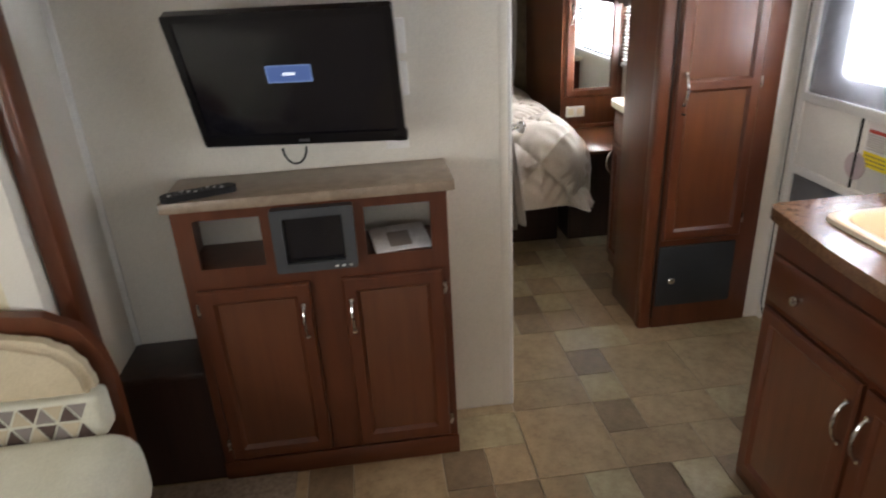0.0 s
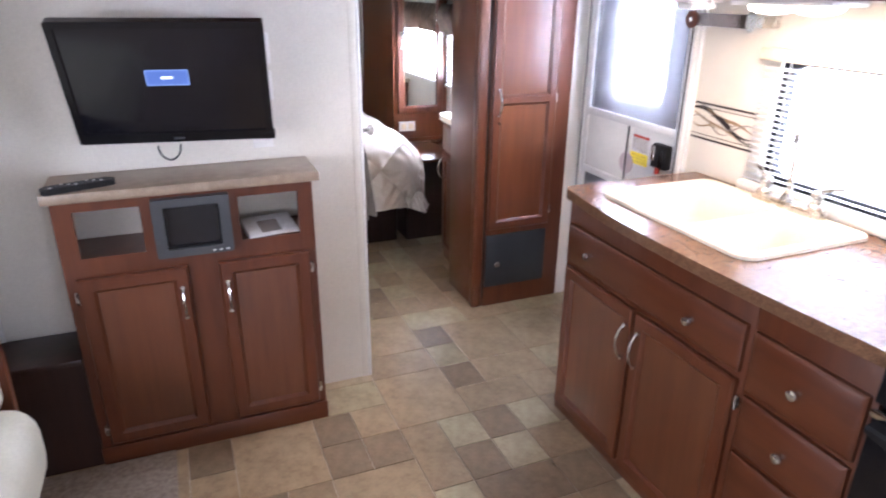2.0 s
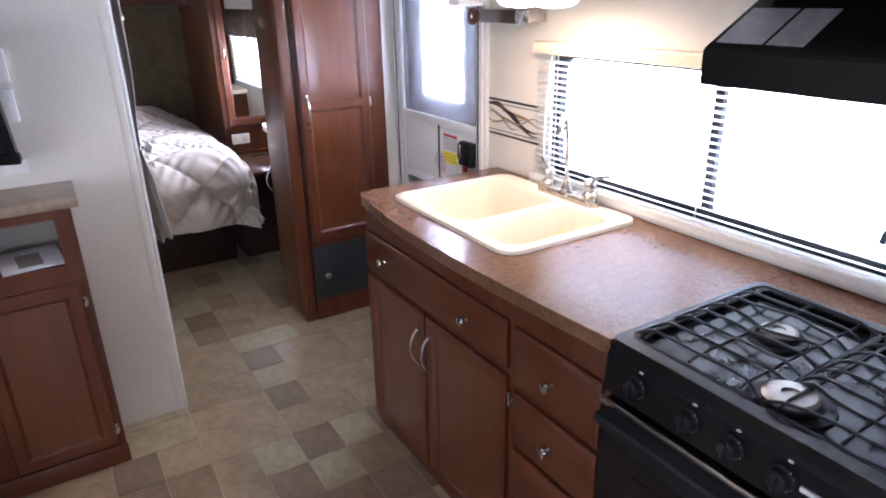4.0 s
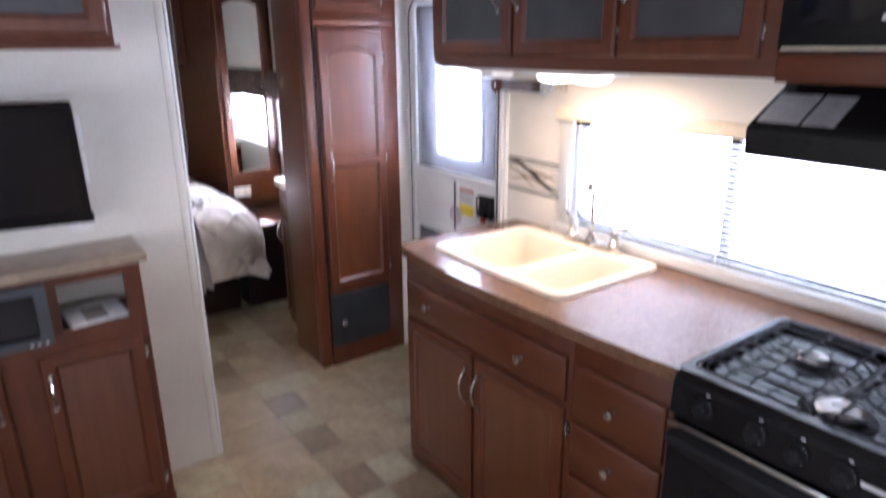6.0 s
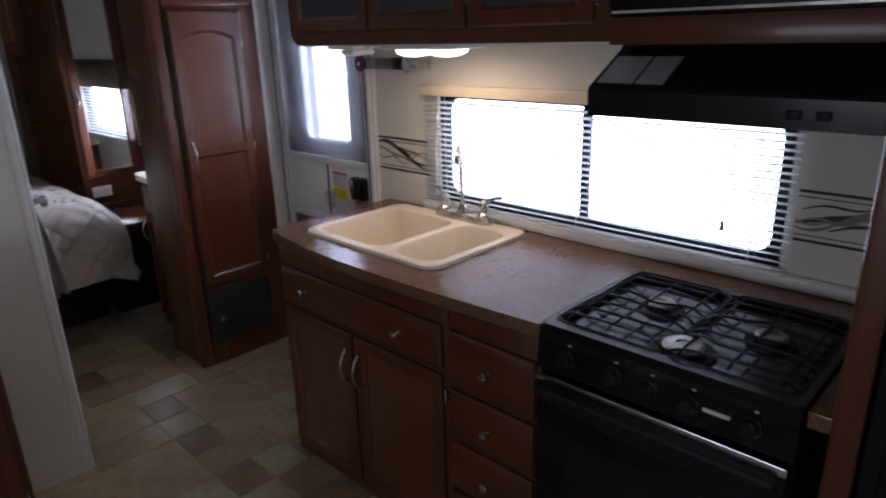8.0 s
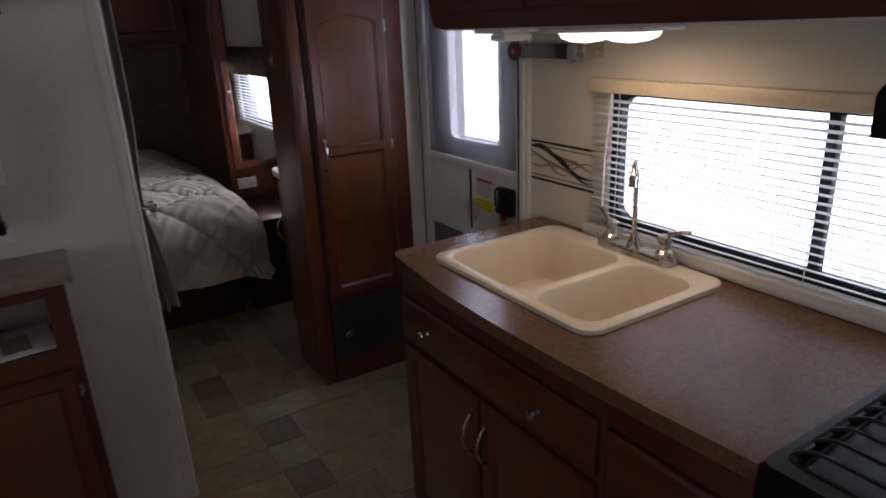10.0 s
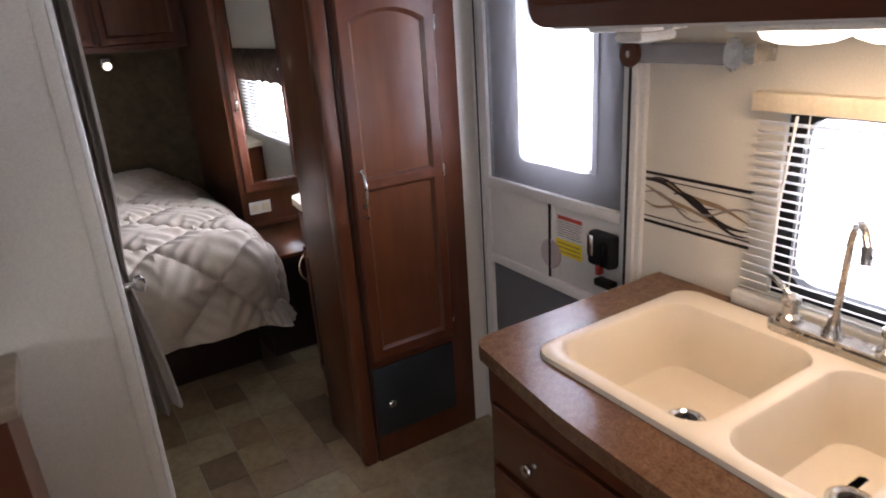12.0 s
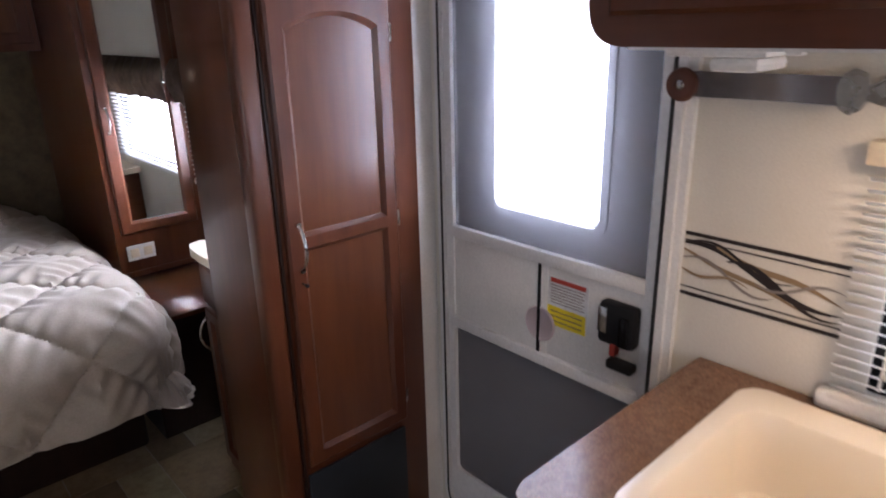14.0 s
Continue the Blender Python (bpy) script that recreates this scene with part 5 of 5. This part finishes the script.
# built-in radio with a grey surround
ra = thing("car_radio", (0.378, CY, 0.77), "grey-framed built-in radio with a dark glossy face", "radio")
rt = face_y(CY - 0.001)
part("surround", ring(B(), rounded(0.258, 0.498, 0.768, 0.966, 0.008, 3), rounded(0.292, 0.464, 0.795, 0.940, 0.005, 3), 0.0, 0.030, rt), M_GREYPLATE, ra)
part("surround_lip", ring(B(), rounded(0.284, 0.472, 0.788, 0.947, 0.006, 3), rounded(0.298, 0.458, 0.801, 0.934, 0.004, 3), 0.010, 0.020, rt), M_BLACKMAT, ra)
part("face", bx(0.296, 0.460, CY - 0.012, CY - 0.004, 0.798, 0.937), M_SCREEN, ra, "dark glossy radio face")
for x in (0.43, 0.45, 0.472):
    part("button", bx(x, x + 0.010, CY - 0.034, CY - 0.030, 0.776, 0.781, bevel=0.001), M_PAPER, ra)
bk = thing("manual_booklet", (0.63, 2.30, 0.785), "grey-and-white printed booklet lying in the cubby", "booklet")
rot = Matrix.Translation((0.632, 2.325, 0.786)) @ Matrix.Rotation(radians(8), 4, "Z")
bm = B()
box(bm, -0.088, 0.088, -0.07, 0.07, 0, 0.022, bevel=0.002)
bmesh.ops.transform(bm, matrix=rot @ Matrix.Rotation(radians(12), 4, "X"), verts=bm.verts)
part("cover", bm, M_PAPER, bk)
bm = B()
box(bm, -0.04, 0.03, -0.05, 0.03, 0.0222, 0.0228)
bmesh.ops.transform(bm, matrix=rot @ Matrix.Rotation(radians(12), 4, "X"), verts=bm.verts)
part("picture", bm, M_GREYPRINT, bk)

# television, turned and tipped forward on its bracket
tvm = Matrix.Translation((0.366, 2.300, 1.312)) @ Matrix.Rotation(radians(-9), 4, "Z") @ Matrix.Rotation(radians(20), 4, "X")


def on_tv(bm):
    bmesh.ops.transform(bm, matrix=tvm, verts=bm.verts)
    return bm


tv = thing("television", (0.375, 2.30, 1.12), "black flat television on a wall bracket showing a small blue message", "television")
W, H = 0.302, 0.203
ty = face_y(0.0)
part("bezel", on_tv(ring(B(), rounded(-W, W, -H, H, 0.008, 3), rounded(-W + 0.022, W - 0.022, -H + 0.034, H - 0.020, 0.003, 3), -0.02, 0.012, ty)), M_BLACK, tv, "glossy black bezel")
part("back_shell", on_tv(bx(-W + 0.01, W - 0.01, 0.018, 0.055, -H + 0.01, H - 0.01, bevel=0.015)), M_BLACKMAT, tv)
part("screen", on_tv(bx(-W + 0.02, W - 0.02, -0.006, 0.016, -H + 0.032, H - 0.018)), M_SCREEN, tv, "dark screen")
ms = part("message_box", on_tv(bx(-0.062, 0.062, -0.0072, -0.0062, 0.000, 0.050)), M_TVBLUE, tv, "blue on-screen message box")
part("message_edge", on_tv(ring(B(), rounded(-0.063, 0.063, -0.001, 0.051, 0.001, 1), rounded(-0.060, 0.060, 0.002, 0.048, 0.001, 1), 0.0074, 0.0078, ty)), M_TVEDGE, ms)
part("message_text", on_tv(bx(-0.018, 0.016, -0.0082, -0.0076, 0.021, 0.029)), M_TVTEXT, ms)
part("maker_mark", on_tv(bx(-0.016, 0.016, -0.0135, -0.012, -H + 0.010, -H + 0.018)), M_GREYPLATE, tv)
part("corner_bump", on_tv(bx(W - 0.04, W + 0.006, -0.014, 0.02, -H - 0.004, -H + 0.028, bevel=0.008)), M_BLACK, tv)
part("cable_loop", tube(B(), [(0.34 + 0.035 * math.cos(a), 2.375, 1.105 - 0.050 * math.sin(a)) for a in [math.pi * i / 14 for i in range(15)]], 0.0035, 7), M_RUBBER, tv)
wb = thing("tv_bracket", (0.375, 2.40, 1.25), "white steel wall bracket behind the television", "bracket")
part("plate", bx(0.30, 0.45, TVWALL - 0.012, TVWALL - 0.001, 1.22, 1.42, bevel=0.003), M_WHITE, wb)
part("arm", bx(0.355, 0.395, 2.335, TVWALL - 0.012, 1.30, 1.36, bevel=0.004), M_WHITE, wb)
sw = thing("wall_plate", (0.66, TVWALL, 1.06), "white cable plate on the wall below the television", "wall plate")
part("plate", bx(0.618, 0.690, TVWALL - 0.006, TVWALL - 0.0005, 1.055, 1.10, bevel=0.002), M_PLASTIC, sw)
sp = thing("wall_switch", (0.68, TVWALL, 1.24), "pair of white wall switch boxes beside the television", "switch")
for z in (1.225, 1.35):
    part("plate", bx(0.650, 0.700, TVWALL - 0.030, TVWALL - 0.0005, z, z + 0.10, bevel=0.004), M_PLASTIC, sp)

# remote control on the cabinet
rm = thing("remote_control", (0.05, 2.27, 1.013), "black remote control lying on the cabinet top", "remote control")
rmm = Matrix.Translation((0.066, 2.265, 1.0125)) @ Matrix.Rotation(radians(20), 4, "Z")
bm = B()
prism(bm, rounded(-0.105, 0.105, -0.024, 0.024, 0.018, 5), 0.0, 0.018, flat(0))
bmesh.ops.bevel(bm, geom=[e for e in bm.edges if all(v.co.z > 0.01 for v in e.verts)], offset=0.004, segments=2, affect="EDGES")
bmesh.ops.transform(bm, matrix=rmm, verts=bm.verts)
part("case", bm, M_BLACKMAT, rm)
for i in range(9):
    for j in range(3):
        bm = B()
        box(bm, -0.085 + 0.018 * i, -0.075 + 0.018 * i, -0.015 + 0.011 * j, -0.008 + 0.011 * j, 0.018, 0.0205, bevel=0.001, seg=1)
        bmesh.ops.transform(bm, matrix=rmm, verts=bm.verts)
        part("button", bm, M_GREYPLATE if (i + j) % 4 else M_PAPER, rm)

# upper cupboard over the television
uc = thing("tv_wall_cupboard", (0.38, 2.26, 1.66), "cherry wall cupboard with smoked-panel doors above the television", "cupboard")
part("body", bx(-0.02, 0.775, 2.10, TVWALL - 0.001, 1.672, CEIL - 0.002), M_WOOD, uc)
part("face_frame", bx(-0.022, 0.778, 2.083, 2.10, 1.668, CEIL - 0.002, bevel=0.002), M_WOOD, uc)
part("bottom_lip", bx(-0.026, 0.790, 2.065, 2.099, 1.655, 1.668, bevel=0.003), M_WOOD_H, uc)
for a, b, hu in ((-0.005, 0.375, 0.35), (0.388, 0.763, 0.413)):
    d = cabinet_door(uc, face_y(2.083), a, b, 1.695, 2.08, arched=True, insert=M_SMOKE)
    pull_handle(d, face_y(2.064), hu, 1.76, 1.87)
    for z in (1.76, 2.01):
        hinge(d, face_y(2.083), a + 0.004 if hu > (a + b) / 2 else b - 0.004, z)

# dark step box between cabinet and slide-out
sb = thing("storage_step", (-0.165, 2.33, 0), "low dark-stained wooden storage step beside the media cabinet", "storage box")
part("body", bx(LEFT + 0.003, CX0 - 0.004, 2.245, TVWALL - 0.001, 0, 0.418), M_DARKWOOD, sb)
part("lid", bx(LEFT + 0.003, CX0 - 0.004, 2.235, TVWALL - 0.001, 0.4185, 0.438, bevel=0.004), M_DARKWOOD, sb)
rg = bx(LEFT + 0.003, 0.212, -0.9, 2.222, 0.0005, 0.013, bevel=0.004)
solo("floor_mat", rg, M_CARPET, "tan-grey carpet mat on the tiled floor", "mat")

# ---- dinette seat in the slide-out ----
bs = thing("dinette_seat", (-0.6, 1.7, 0), "pale vinyl dinette bench with a wood-trimmed back and patterned band", "bench")
part("base", bx(-1.15, -0.20, 1.42, 1.90, 0, 0.30), M_WOOD, bs)
part("seat_cushion", bx(-1.16, -0.080, 1.36, 1.885, 0.301, 0.548, bevel=0.085, seg=5), M_VINYLSEAT, bs, "pale green-beige vinyl seat cushion")
bm = prism(B(), [(-1.16, 0.40), (-0.165, 0.40), (-0.160, 0.63), (-0.175, 0.72), (-0.215, 0.790), (-0.29, 0.832), (-0.40, 0.845), (-1.16, 0.845)], 0.0, 0.035, face_y(1.985))
part("back_board", bm, M_WOOD, bs, "curved cherry wood back board")
bm = prism(B(), [(-1.15, 0.62), (-0.185, 0.62), (-0.190, 0.69), (-0.21, 0.735), (-0.25, 0.775), (-0.32, 0.800), (-0.42, 0.808), (-1.15, 0.808)], 0.035, 0.105, face_y(1.985))
bmesh.ops.bevel(bm, geom=bm.edges[:], offset=0.022, segments=3, affect="EDGES")
part("back_cushion", bm, M_TAN, bs, "tan fabric back cushion")
band = part("patterned_band", bx(-1.15, -0.178, 1.872, 1.95, 0.505, 0.628, bevel=0.018, seg=3), M_VINYLSEAT, bs, "band with brown and grey triangles")
tri = 0.058
for r in range(2):
    for i in range(16):
        u = -0.20 - i * tri / 2 * 1.0 - tri
        v = 0.512 + r * 0.056
        up_ = (i + r) % 2 == 0
        pts = [(u, v), (u + tri, v), (u + tri / 2, v + 0.054)] if up_ else [(u, v + 0.054), (u + tri / 2, v), (u + tri, v + 0.054)]
        c = (sum(p[0] for p in pts) / 3, sum(p[1] for p in pts) / 3)
        pts = [(c[0] + (p[0] - c[0]) * 0.84, c[1] + (p[1] - c[1]) * 0.84) for p in pts]
        part("triangle", prism(B(), pts, 0.0005, 0.0015, face_y(1.872)), (M_BROWNPRINT, M_GREYPRINT, M_TAN)[(i * 2 + r) % 3], band, smooth=False)


# ---- floor tiles in mixed sizes ----
def tiles():
    rnd = random.Random(14)
    mx, my = 0.1540, 0.1810
    ox, oy = 1.020, 1.867
    c0, c1, r0, r1 = -9, 9, -13, 13
    taken = set()
    made = {}
    spots = []
    # pieces laid where the pattern shows: column, row, width, depth, tone
    known = [(2, 0, 1, 1, 2), (3, 0, 1, 1, 1), (2, -1, 1, 1, 1), (1, 0, 1, 1, 1), (2, 3, 1, 1, 1), (2, 4, 1, 1, 2), (0, 1, 2, 2, 0), (2, 2, 1, 1, 2), (2, 1, 2, 1, 0), (3, 3, 2, 2, 0), (3, 2, 2, 1, 0),
             (2, 7, 1, 1, 1), (-2, 2, 2, 1, 1), (-1, 1, 1, 1, 0), (1, -1, 1, 1, 2), (0, -1, 1, 2, 0), (0, 3, 2, 1, 0), (0, 4, 2, 2, 0), (3, -1, 2, 1, 0), (2, 5, 2, 1, 1), (1, 7, 1, 1, 2), (1, -2, 2, 1, 2), (4, 1, 1, 1, 0), (4, 0, 1, 1, 2)]
    order = known + [(c, r, 0, 0, 0) for r in range(r0, r1 + 10) for c in range(c0, c1 + 1)]
    for c, r, w, d, tone in order:
        if (c, r) in taken:
            continue
        if w == 0:
            opts = [(2, 2), (2, 1), (1, 2), (1, 1), (2, 2), (1, 1)]
            rnd.shuffle(opts)
            for w, d in opts + [(1, 1)]:
                if all((c + i, r + j) not in taken for i in range(w) for j in range(d)):
                    break
            tone = rnd.choice((0, 1, 2, 2)) if w * d == 1 else rnd.choice((0, 0, 0, 2, 1)) if w * d == 2 else 0
        for i in range(w):
            for j in range(d):
                taken.add((c + i, r + j))
        spots.append((c, r, w, d, tone))
    for c, r, w, d, tone in spots:
        x0, y0 = ox + c * mx, oy + r * my
        if x0 > RIGHT - 0.02 or x0 + w * mx < LEFT or y0 > FRONT - 0.3:
            continue
        cx0, cx1 = max(x0, LEFT), min(x0 + w * mx, RIGHT - 0.002)
        cy0, cy1 = y0, y0 + d * my
        key = (round(cx1 - cx0, 3), round(cy1 - cy0, 3), tone)
        if key not in made:
            a, b, g = key[0], key[1], 0.0013
            bm = B()
            rows = [[bm.verts.new((x, y, z)) for x, y in ((i, i), (a - i, i), (a - i, b - i), (i, b - i))] for i, z in ((g, -0.003), (g, -0.0006), (g + 0.0016, 0.0))]
            for p, q in zip(rows, rows[1:]):
                for i in range(4):
                    bm.faces.new((p[i], p[(i + 1) % 4], q[(i + 1) % 4], q[i]))
            bm.faces.new(rows[-1])
            me = bpy.data.meshes.new("tile")
            bm.to_mesh(me)
            bm.free()
            me.materials.append((M_TILE, M_TILE_PALE, M_TILE_DARK)[tone])
            made[key] = me
        ob = new("tile", made[key])
        ob.parent = floor
        ob.location = Vector((cx0, cy0, 0)) - Vector(floor.location)


tiles()
